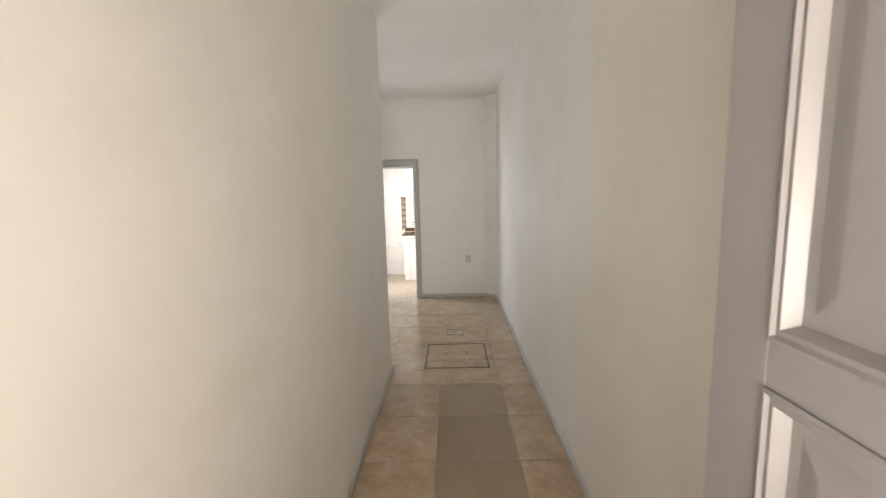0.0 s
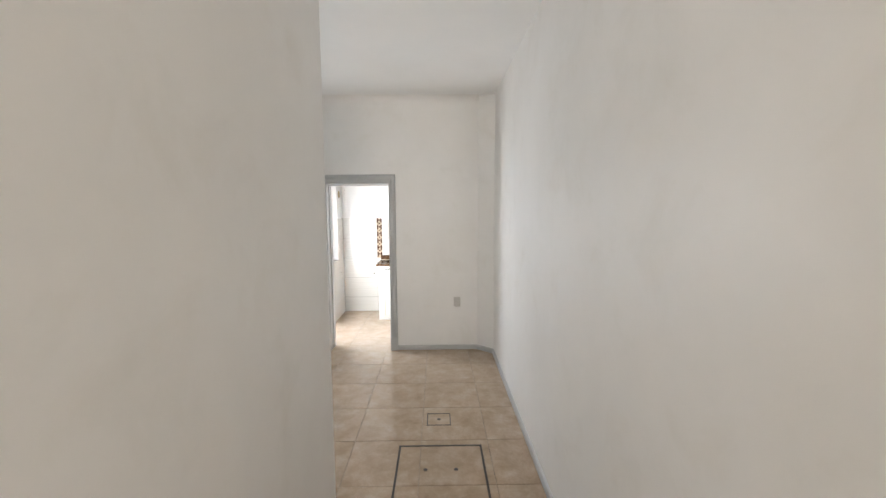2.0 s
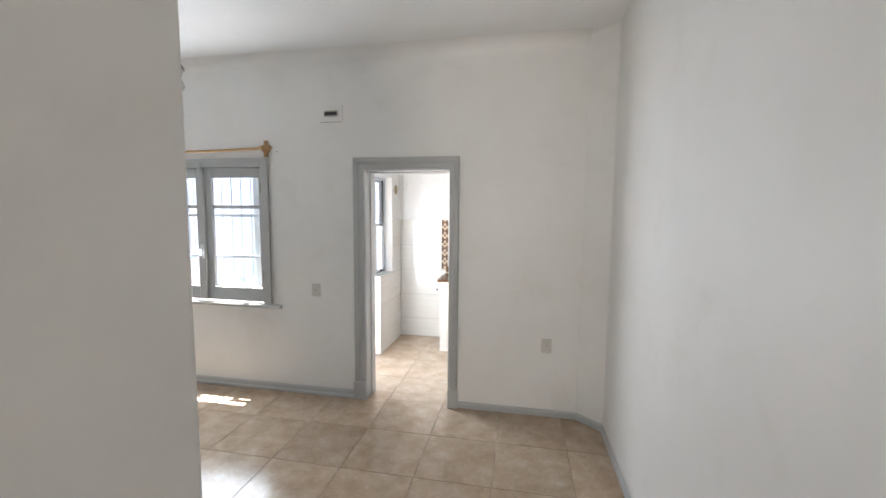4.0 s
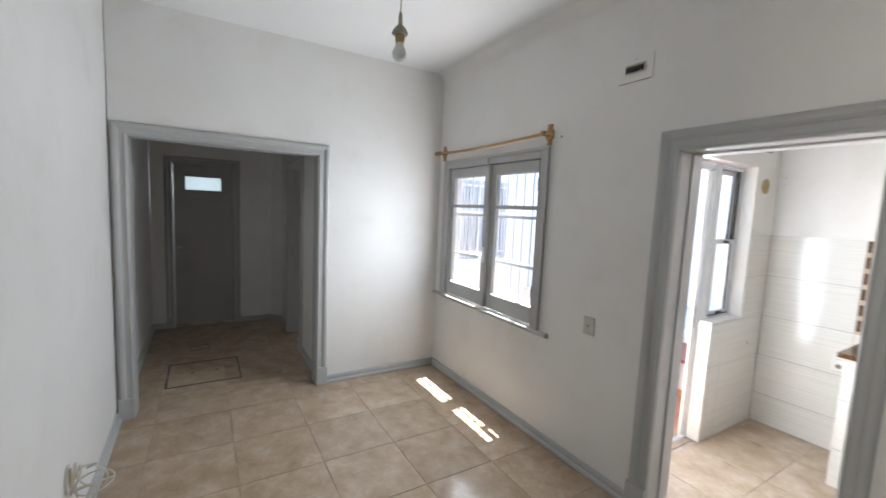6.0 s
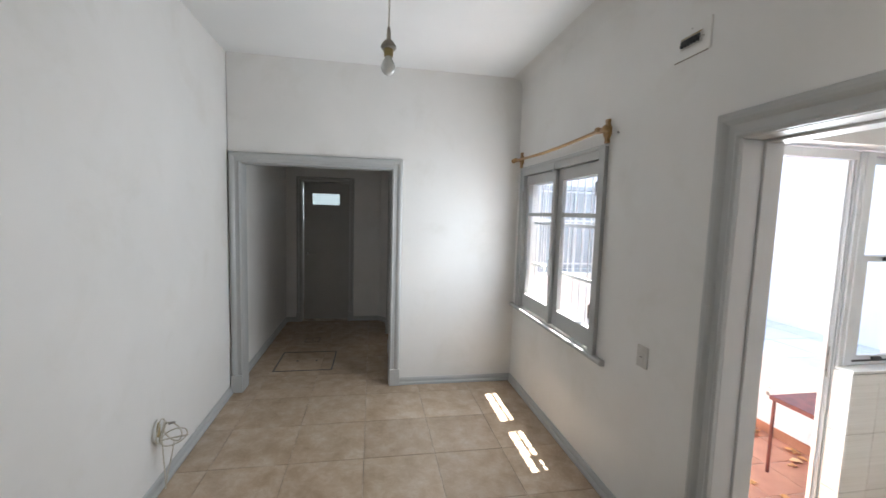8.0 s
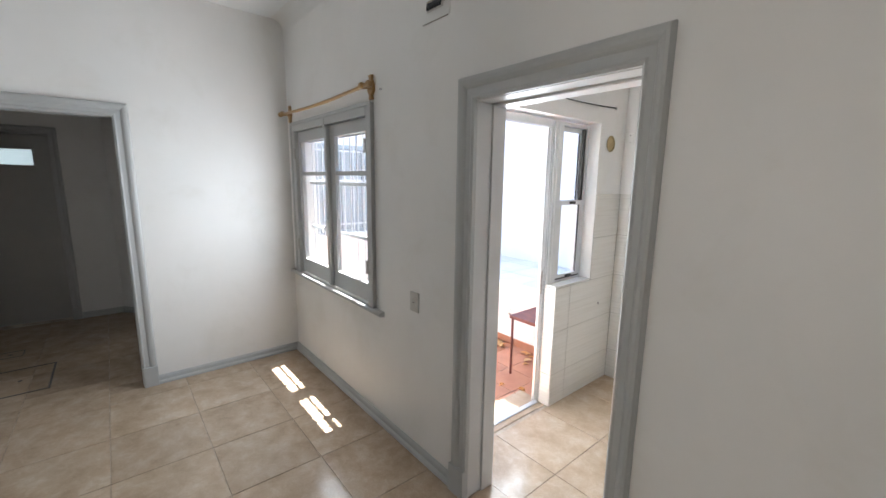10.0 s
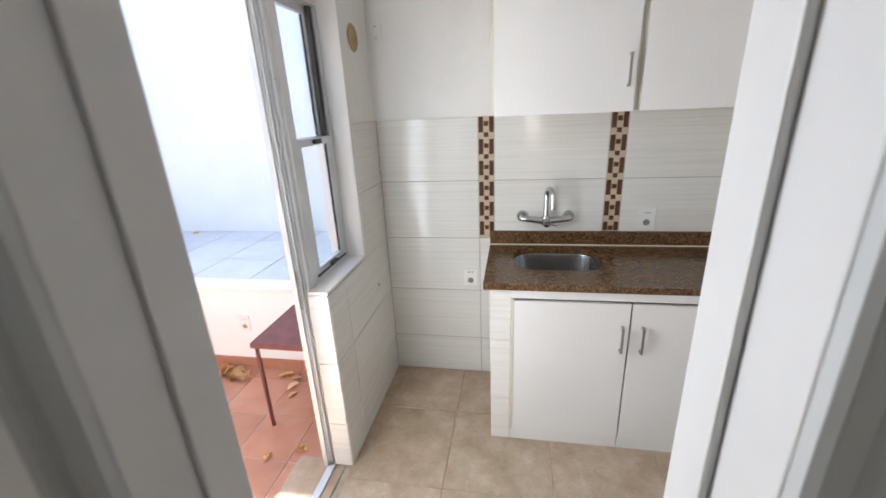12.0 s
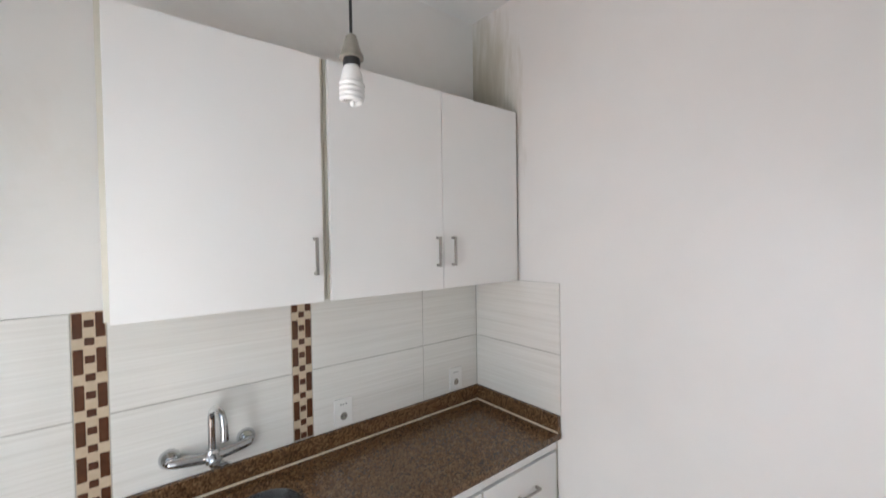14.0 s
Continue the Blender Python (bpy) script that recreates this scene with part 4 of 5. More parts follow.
# ---- doors ----
def entrance_door():
    """Panelled leaf, folded back along the corridor wall."""
    t = thing("entrance_door", "off-white panelled wooden door standing open against the wall", "door")
    x0, x1, y0, y1, z1 = 0.716, 0.758, -6.005, -5.372, 2.12
    y_s, y_e = y0 + 0.115, y1 - 0.113
    rails = [(0.01, 0.22), (1.265, 1.332), (1.98, z1)]
    for a, b in ((y0, y_s), (y_e, y1)):
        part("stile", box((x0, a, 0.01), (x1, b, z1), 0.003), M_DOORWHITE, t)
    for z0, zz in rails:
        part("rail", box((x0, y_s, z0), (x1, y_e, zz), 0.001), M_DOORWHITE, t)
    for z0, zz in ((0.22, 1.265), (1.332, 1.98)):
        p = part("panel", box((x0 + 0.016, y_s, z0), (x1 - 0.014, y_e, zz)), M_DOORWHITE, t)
        m = 0.030
        for lo, hi, ax in (((y_s, z0), (y_s + m, zz), "v0"), ((y_e - m, z0), (y_e, zz), "v1"), ((y_s, z0), (y_e, z0 + m), "h0"), ((y_s, zz - m), (y_e, zz), "h1")):
            prof = [(0.0, 0.017), (0.0, -0.004), (0.006, -0.006), (0.011, -0.001), (0.019, -0.003), (0.024, 0.006), (0.029, 0.016)]
            bm = bmesh.new()
            rows = []
            for end in (0, 1):
                row = []
                for u, v in prof:
                    if ax == "v1":
                        q = (x0 + v, y_e - u, (z0 + u) if end == 0 else (zz - u))
                    elif ax == "v0":
                        q = (x0 + v, y_s + u, (z0 + u) if end == 0 else (zz - u))
                    elif ax == "h0":
                        q = (x0 + v, (y_s + u) if end == 0 else (y_e - u), z0 + u)
                    else:
                        q = (x0 + v, (y_s + u) if end == 0 else (y_e - u), zz - u)
                    row.append(bm.verts.new(q))
                rows.append(row)
            n = len(prof)
            for i in range(n):
                j = (i + 1) % n
                bm.faces.new((rows[0][i], rows[0][j], rows[1][j], rows[1][i]))
            bm.faces.new(rows[0])
            bm.faces.new(rows[1][::-1])
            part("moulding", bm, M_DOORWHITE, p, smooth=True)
        raised = bmesh.new()
        rows = [[raised.verts.new((x, *q)) for q in ((y_s + e, z0 + e), (y_e - e, z0 + e), (y_e - e, zz - e), (y_s + e, zz - e))] for x, e in ((x0 + 0.0158, 0.046), (x0 + 0.0135, 0.054), (x0 + 0.0095, 0.070), (x0 + 0.008, 0.080))]
        for lower, upper in zip(rows, rows[1:]):
            for i in range(4):
                raised.faces.new((lower[i], lower[(i + 1) % 4], upper[(i + 1) % 4], upper[i]))
        raised.faces.new(rows[0])
        raised.faces.new(rows[-1][::-1])
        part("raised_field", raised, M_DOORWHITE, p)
    part("latch_plate", box((x0 + 0.008, y1 - 0.001, 1.37), (x1 - 0.012, y1 + 0.0015, 1.43), 0.0005), M_HOLDER, t, "worn metal latch plate")
    for z in (0.25, 1.05, 1.85):
        part("hinge", lathe([(0.008, 0), (0.008, 0.1)], (x1 + 0.006, y0 + 0.004, z), steps=12), M_NICKEL, t, smooth=True)


entrance_door()


def bathroom_door():
    t = thing("bathroom_door", "grey flush door slightly ajar with a small frosted pane", "door", at=(PEND - 0.055, -1.7465, 0.0), rz=-3.5)
    # local: leaf runs from the hinge towards -y
    w, h, g = 0.650, 2.052, (-0.53, -0.13, 1.735, 1.905)
    leaf = bmesh.new()
    for lo, hi in (((-0.036, -w, 0.012), (0.0, g[0], h)), ((-0.036, g[1], 0.012), (0.0, 0.0, h)), ((-0.036, g[0], 0.012), (0.0, g[1], g[2])), ((-0.036, g[0], g[3]), (0.0, g[1], h))):
        box(lo, hi, 0.0, leaf)
    bmesh.ops.remove_doubles(leaf, verts=leaf.verts, dist=0.0005)
    part("leaf", leaf, M_DOORGREY, t)
    part("pane", box((-0.021, g[0], g[2]), (-0.016, g[1], g[3])), M_FROST, t, "bright frosted glass pane")
    for a0, a1, b0, b1 in ((g[0] - 0.012, g[0] + 0.004, g[2] - 0.012, g[3] + 0.012), (g[1] - 0.004, g[1] + 0.012, g[2] - 0.012, g[3] + 0.012), (g[0] + 0.004, g[1] - 0.004, g[2] - 0.012, g[2] + 0.004), (g[0] + 0.004, g[1] - 0.004, g[3] - 0.004, g[3] + 0.012)):
        part("bead", box((0.0005, a0, b0), (0.007, a1, b1), 0.002), M_DOORGREY, t)
    rose = part("handle", lathe([(0.022, 0), (0.022, 0.006), (0.010, 0.010), (0.009, 0.04), (0.0, 0.042)], (0.0, -w + 0.055, 1.0), (1, 0, 0), 16), M_CHROME, t, "chrome lever handle", True)
    part("lever", tube([(0.038, -w + 0.055, 1.0), (0.042, -w + 0.09, 1.0), (0.040, -w + 0.15, 0.996), (0.036, -w + 0.165, 0.994)], [0.009, 0.008, 0.007, 0.005], 10), M_CHROME, rose, smooth=True)


bathroom_door()


# ---- floor hatches ----
def hatch(x0, x1, y0, y1, label, pulls):
    t = thing("floor_hatch", label, "floor hatch", "inspection hatches", at=((x0 + x1) / 2, (y0 + y1) / 2, 0.0))
    hx, hy, s = (x1 - x0) / 2, (y1 - y0) / 2, 0.014 if x1 - x0 > 0.3 else 0.008
    for lo, hi in (((-hx, -hy), (hx, -hy + s)), ((-hx, hy - s), (hx, hy)), ((-hx, -hy + s), (-hx + s, hy - s)), ((hx - s, -hy + s), (hx, hy - s))):
        part("frame_strip", box((*lo, 0.0005), (*hi, 0.0028)), M_HATCH, t, "dark metal edge strip")
    for px, py in pulls:
        part("pull_hole", lathe([(0.014, 0), (0.014, 0.0016), (0.009, 0.0022), (0.0, 0.0008)], (px, py, 0.0006), steps=14), M_HATCH, t, "small dark lifting hole")


hatch(0.015, 0.605, -2.585, -1.985, "square tiled inspection hatch with dark metal edging", [(-0.10, 0.03), (0.10, 0.03)])
hatch(0.205, 0.395, -1.72, -1.535, "small square tiled hatch with one lifting hole", [(0, 0)])
hatch(-4.405, -3.832, -2.385, -1.79, "square tiled inspection hatch in the dim passage", [(0.0, -0.1), (0.0, 0.1)])
hatch(-4.93, -4.76, -2.22, -2.04, "small square tiled hatch in the dim passage", [(0, 0)])


# ---- kitchen: patio door frame and side window ----
def patio_frame():
    t = thing("door_5", "aluminium frame of the open patio door", "door frame", kind="structure")
    x0, x1 = KW - 0.135, KW - 0.08
    part("jamb", box((x0, 1.045, 0.0), (x1 - 0.024, 1.075, 2.045), 0.001), M_ALU, t)
    for y, w, out in ((1.034, 0.0105, 0.030), (1.050, 0.006, 0.016), (1.061, 0.012, 0.010)):
        part("jamb_rib", box((x0 + 0.002, y, 0.0), (x1 - out, y + w, 2.045), 0.0015), M_ALU, t)
    # dark strip gives the groove between the ribs its shade
    part("groove_shade", box((x1 - 0.0238, 1.0565, 0.0), (x1 - 0.019, 1.0605, 2.045)), M_DARK, t, "dark strip for the shaded rib groove")
    part("jamb_lip", box((x0 + 0.012, 1.0755, 0.0), (x1, 1.105, 2.045), 0.002), M_ALU, t)
    for z in (0.35, 1.22, 1.72):
        part("screw", lathe([(0.004, 0.0), (0.0035, 0.001), (0.0, 0.0012)], (x1, 1.082, z), (1, 0, 0), 10), M_NICKEL, t, "small screw head")
    part("mullion", box((x0, 1.1055, 0.0), (x1 + 0.004, 1.150, 2.045), 0.003), M_ALU, t)
    part("jamb", box((x0, 0.225, 0.0), (x1, 0.265, 2.045), 0.002), M_ALU, t)
    part("head", box((x0, 0.2655, 2.0), (x1, 1.0445, 2.045), 0.002), M_ALU, t)
    part("threshold_bar", box((x0 + 0.02, 0.266, -0.002), (x1, 1.044, 0.006), 0.001), M_ALU, t)
    lock = part("strike_plate", box((x0 + 0.012, 1.0425, 0.84), (x1 - 0.022, 1.0448, 1.01), 0.0005), M_NICKEL, t, "metal strike plate with dark holes")
    part("latch_hole", box((x0 + 0.018, 1.0418, 0.955), (x1 - 0.028, 1.0424, 0.985)), M_DARK, lock)
    part("bolt_hole", box((x0 + 0.018, 1.0418, 0.87), (x1 - 0.028, 1.0424, 0.91)), M_DARK, lock)
    step = thing("threshold", "pale worn stone threshold of the patio door", "threshold", kind="structure")
    part("slab", box((KW - 0.285, 0.22, PATIO), (KW - 0.035, 1.09, -0.003), 0.006), M_FTILE, step)


patio_frame()


def patio_door():
    """The leaf, swung out flat against the outside wall."""
    t = thing("patio_door", "aluminium glazed patio door swung fully open outside", "door")
    x0, x1 = KW - 0.95, KW - 0.185
    y0, y1 = 0.20, 0.235
    for lo, hi in (((x0, y0, 0.02), (x0 + 0.06, y1, 2.0)), ((x1 - 0.06, y0, 0.02), (x1, y1, 2.0)), ((x0 + 0.06, y0, 0.02), (x1 - 0.06, y1, 0.12)), ((x0 + 0.06, y0, 1.94), (x1 - 0.06, y1, 2.0)), ((x0 + 0.06, y0, 0.92), (x1 - 0.06, y1, 1.0))):
        part("frame_bar", box(lo, hi, 0.002), M_ALU, t)
    for z0, z1 in ((0.12, 0.92), (1.0, 1.94)):
        p = part("pane", box((x0 + 0.06, y0 + 0.014, z0), (x1 - 0.06, y0 + 0.018, z1)), M_GLASS, t)
        p.visible_shadow = False


def kitchen_window():
    t = thing("window_3", "aluminium sliding sash window beside the patio door", "window", kind="structure")
    x0, x1, y0, y1, z0, z1 = KW - 0.135, KW - 0.085, 1.152, 1.498, 0.905, 2.045
    for lo, hi in (((x0, y0, z0), (x1, y0 + 0.022, z1)), ((x0, y1 - 0.022, z0), (x1, y1, z1)), ((x0, y0 + 0.022, z0), (x1, y1 - 0.022, z0 + 0.02)), ((x0, y0 + 0.022, z1 - 0.02), (x1, y1 - 0.022, z1))):
        part("frame_bar", box(lo, hi, 0.002), M_ALU, t)
    a, b = y0 + 0.023, y1 - 0.023
    for zlo, zhi, xx in ((z0 + 0.022, 1.505, x1 - 0.012), (1.475, z1 - 0.022, x0 + 0.006)):
        s = 0.032
        sash = bmesh.new()
        for lo, hi in (((xx - 0.014, a, zlo), (xx + 0.008, a + s, zhi)), ((xx - 0.014, b - s, zlo), (xx + 0.008, b, zhi)), ((xx - 0.014, a + s, zlo), (xx + 0.008, b - s, zlo + s)), ((xx - 0.014, a + s, zhi - s), (xx + 0.008, b - s, zhi))):
            box(lo, hi, 0.0015, sash)
        sp = part("sash", sash, M_ALU, t)
        pane = part("pane", box((xx - 0.005, a + s - 0.004, zlo + s - 0.004), (xx - 0.001, b - s + 0.004, zhi - s + 0.004)), M_GLASS, sp, "clear glass pane")
        pane.visible_shadow = False
        part("gasket", box((xx - 0.008, b - s - 0.006, zlo + s), (xx + 0.002, b - s - 0.0005, zhi - s)), M_DARK, sp, "black rubber gasket")
    # solid dark strip stands in for the shade inside the sash channel
    part("channel_shade", box((x1 - 0.030, b - 0.030, 1.506), (x1 - 0.012, b - 0.001, z1 - 0.024), 0.001), M_HATCH, t, "dark strip for the shaded sash channel")
    part("weather_strip", box((x1 - 0.0035, a, z0 + 0.0205), (x1 + 0.0005, b, z0 + 0.030)), M_DARK, t, "black weather strip")
    for z in (1.489, z0 + 0.038):
        part("latch", box((x1 - 0.0035, 1.30, z - 0.010), (x1 + 0.012, 1.36, z + 0.010), 0.003), M_DARK, t, "black plastic latch")
    part("window_sill", box((KW - 0.084, 1.062, 0.896), (KW + 0.004, 1.498, 0.910), 0.002), M_WTILE, t, "white tiled sill")
    part("reveal_trim", box((KW - 0.084, 1.4985, 0.91), (KW + 0.003, 1.505, 2.055), 0.001), M_WALL, t)


patio_door()
kitchen_window()

solid("wall_hole", lathe([(0.056, 0.0), (0.060, 0.003), (0.057, 0.006), (0.050, 0.005), (0.047, 0.001), (0.0, 0.001)], (KW, 1.655, 1.925), (1, 0, 0), 28), M_OCHRE, "round ochre vent opening in the wall", "vent", smooth=True)
solid("wall_plug", lathe([(0.009, 0.0), (0.009, 0.0015), (0.0, 0.0015)], (KW + 0.0085, 1.645, 0.685), (1, 0, 0), 12), M_DARK, "small dark screw hole in the tile", "screw hole")


def cable_run():
    t = thing("wall_cable", "thin dark cable running above the patio door", "cable")
    pts = [(KW + 0.008, 0.25 + 1.43 * k / 12, 2.215 - 0.03 * math.sin(math.pi * k / 12) - 0.03 * k / 12) for k in range(13)]
    part("cable", tube(pts, 0.0042, 8), M_CABLEB, t, smooth=True)
    part("clip", box((KW, 1.675, 2.176), (KW + 0.018, 1.70, 2.194), 0.003), M_PLASTIC, t, "white cable end clip")


cable_run()


# ---- kitchen: wall tiles with mosaic strips ----
def tile_box(lo, hi):
    return box(lo, hi, 0.0012, segments=1)


ROWS = [0.0, 0.245, 0.568, 0.895, 1.222, 1.553]


def wall_tiles():
    t = thing("backsplash", "streaked white wall tiles with brown mosaic strips", "wall tiles", kind="structure")
    g = 0.0019
    part("grout_bed", box((KW + 0.0005, KN - 0.006, 0.0), (KE - 0.0005, KN - 0.0002, 1.55)), M_GROUTW, t)
    cols_low = [(KW + 0.008, -0.692), (-0.692, -0.605)]
    cols_high = [(KW + 0.008, -0.692), (-0.608, -0.036), (0.046, 0.62), (0.62, KE - 0.008)]
    for i in range(5):
        z0, z1 = ROWS[i], ROWS[i + 1]
        for a, b in (cols_low if i < 3 else cols_high):
            part("tile", tile_box((a + g, KN - 0.0085, z0 + g), (b - g, KN - 0.0005, z1 - g)), M_WTILE, t)
    # mosaic strips
    for x0, x1, zb in ((-0.691, -0.609, 0.897), (-0.035, 0.045, 0.945)):
        w = (x1 - x0) / 3
        part("strip_bed", box((x0, KN - 0.0065, zb), (x1, KN - 0.0003, 1.553)), M_MOSC, t, "cream mosaic ground")
        z, k = 1.550, 0
        while z > zb + 0.01:
            h = 0.0775
            for c, lag in ((0, 0.0), (2, 0.0)):
                za, zz = max(zb + 0.001, z - h), z
                part("mosaic_piece", tile_box((x0 + c * w + g, KN - 0.009, za), (x0 + (c + 1) * w - g, KN - 0.004, zz)), M_MOSB, t)
            for dz in (0.022, 0.078):
                if z - dz - 0.023 > zb:
                    part("mosaic_piece", tile_box((x0 + w + g, KN - 0.009, z - dz - 0.023), (x0 + 2 * w - g, KN - 0.004, z - dz)), M_MOSD, t)
            z -= 0.1115
            k += 1
    # west wall
    part("grout_bed", box((KW + 0.0002, 1.062, 0.0), (KW + 0.006, KN - 0.009, 0.894)), M_GROUTW, t)
    part("grout_bed", box((KW + 0.0002, 1.506, 0.894), (KW + 0.006, KN - 0.009, 1.55)), M_GROUTW, t)
    for z0, z1 in zip(ROWS[:3], ROWS[1:4]):
        for a, b in ((1.06, 1.235), (1.235, KN - 0.009)):
            part("tile", tile_box((KW + 0.0005, a + g, z0 + g), (KW + 0.0085, b - g, z1 - g)), M_WTILE, t)
        part("tile", tile_box((KW - 0.083, 1.0535, z0 + g), (KW + 0.006, 1.0605, z1 - g)), M_WTILE, t)
    for z0, z1 in zip(ROWS[3:5], ROWS[4:6]):
        part("tile", tile_box((KW + 0.0005, 1.507, z0 + g), (KW + 0.0085, KN - 0.0095, z1 - g)), M_WTILE, t)
    # east wall behind the counter
    part("grout_bed", box((KE - 0.006, 1.305, 0.87), (KE - 0.0002, KN - 0.009, 1.55)), M_GROUTW, t)
    for z0, z1 in zip((0.87, 1.222), (1.222, 1.553)):
        part("tile", tile_box((KE - 0.0085, 1.302, z0 + g), (KE - 0.0005, KN - 0.0095, z1 - g)), M_WTILE, t)


wall_tiles()


# ---- kitchen units ----
FRONT = 1.312   # face of the base doors
CTOP = 0.865


def bow_handle(centre, length, vertical=True):
    """A flat bow handle that stands off the front (towards -y)."""
    x, y, z = centre
    r = length / 2
    bm = bmesh.new()
    s = 0.005
    if vertical:
        box((x - s, y - 0.028, z - r), (x + s, y - 0.019, z + r), 0.0015, bm)
        for e in (-1, 1):
            box((x - s, y - 0.0195, z + e * (r - 0.005) - 0.005), (x + s, y, z + e * (r - 0.005) + 0.005), 0.001, bm)
    else:
        box((x - r, y - 0.028, z - s), (x + r, y - 0.019, z + s), 0.0015, bm)
        for e in (-1, 1):
            box((x + e * (r - 0.005) - 0.005, y - 0.0195, z - s), (x + e * (r - 0.005) + 0.005, y, z + s), 0.001, bm)
    return bm


def base_units():
    y = FRONT
    pier = thing("counter_pier", "white tiled masonry pier at the end of the counter", "pier", kind="structure")
    part("core", box((-0.595, y + 0.016, 0.0), (-0.515, KN - 0.010, CTOP - 0.031)), M_GROUTW, pier)
    for z0, z1 in ((0.0, 0.245), (0.245, 0.568), (0.568, CTOP - 0.032)):
        part("tile", tile_box((-0.603, y + 0.008, z0 + 0.001), (-0.512, y + 0.0155, z1 - 0.001)), M_WTILE, pier)
        part("tile", tile_box((-0.603, y + 0.0165, z0 + 0.001), (-0.5955, KN - 0.011, z1 - 0.001)), M_WTILE, pier)
    plinth = thing("counter_plinth", "white painted low plinth under the kitchen units", "plinth", kind="structure")
    part("board", box((-0.511, y + 0.012, 0.0), (-0.002, y + 0.03, 0.068), 0.001), M_WALL, plinth)
    part("board", box((0.0, y + 0.012, 0.0), (KE - 0.022, y + 0.03, 0.068), 0.001), M_WALL, plinth)

    sinkbase = thing("base_cabinet", "white sink base cabinet with two doors", "kitchen cabinet", "kitchen base units")
    body = bmesh.new()
    for lo, hi in (((-0.511, y + 0.0195, 0.07), (-0.495, KN - 0.012, CTOP - 0.031)), ((0.484, y + 0.0195, 0.07), (0.5, KN - 0.012, CTOP - 0.031)), ((-0.495, y + 0.0195, 0.07), (0.484, KN - 0.012, 0.086))):
        box(lo, hi, 0.0, body)
    part("body", body, M_LAMINATE, sinkbase)
    part("top_rail", box((-0.511, y + 0.004, 0.790), (0.5, y + 0.019, CTOP - 0.031), 0.001), M_LAMINATE, sinkbase)
    part("side_strip", box((-0.511, y + 0.0005, 0.07), (-0.497, y + 0.019, 0.789), 0.001), M_CARCASS, sinkbase, "cream edge strip")
    for a, b, hx in ((-0.495, -0.006, -0.035), (0.001, 0.497, 0.048)):
        d = part("door", box((a, y, 0.074), (b, y + 0.018, 0.779), 0.0015), M_LAMINATE, sinkbase)
        part("handle", bow_handle((hx, y, 0.615), 0.125), M_NICKEL, d, "brushed metal bow handle")

    drawers = thing("drawer_unit", "white base unit with three drawers", "kitchen cabinet", "kitchen base units")
    body = bmesh.new()
    for lo, hi in (((0.502, y + 0.0195, 0.07), (0.516, KN - 0.012, CTOP - 0.031)), ((0.962, y + 0.0195, 0.07), (0.978, KN - 0.012, CTOP - 0.031)), ((0.516, KN - 0.03, 0.07), (0.962, KN - 0.012, CTOP - 0.031))):
        box(lo, hi, 0.0, body)
    part("body", body, M_LAMINATE, drawers)
    part("top_rail", box((0.502, y + 0.004, 0.790), (0.978, y + 0.019, CTOP - 0.031), 0.001), M_LAMINATE, drawers)
    part("filler", box((0.9785, y + 0.014, 0.07), (KE - 0.002, y + 0.03, CTOP - 0.031)), M_CARCASS, drawers, "narrow cream filler strip")
    for z0, z1 in ((0.066, 0.300), (0.306, 0.522), (0.528, 0.779)):
        d = part("drawer_front", box((0.505, y, z0), (0.972, y + 0.018, z1), 0.0015), M_LAMINATE, drawers)
        part("handle", bow_handle((0.765, y, (z0 + z1) / 2 + 0.02), 0.125, False), M_NICKEL, d, "brushed metal bow handle")


base_units()


def rounded_rect(x0, x1, y0, y1, r, n=8):
    pts = []
    for cx, cy, a0 in ((x1 - r, y1 - r, 0), (x0 + r, y1 - r, 90), (x0 + r, y0 + r, 180), (x1 - r, y0 + r, 270)):
        for k in range(n + 1):
            a = radians(a0 + 90 * k / n)
            pts.append((cx + r * math.cos(a), cy + r * math.sin(a)))
    return pts


SINK = (-0.50, -0.078, 1.468, 1.782)


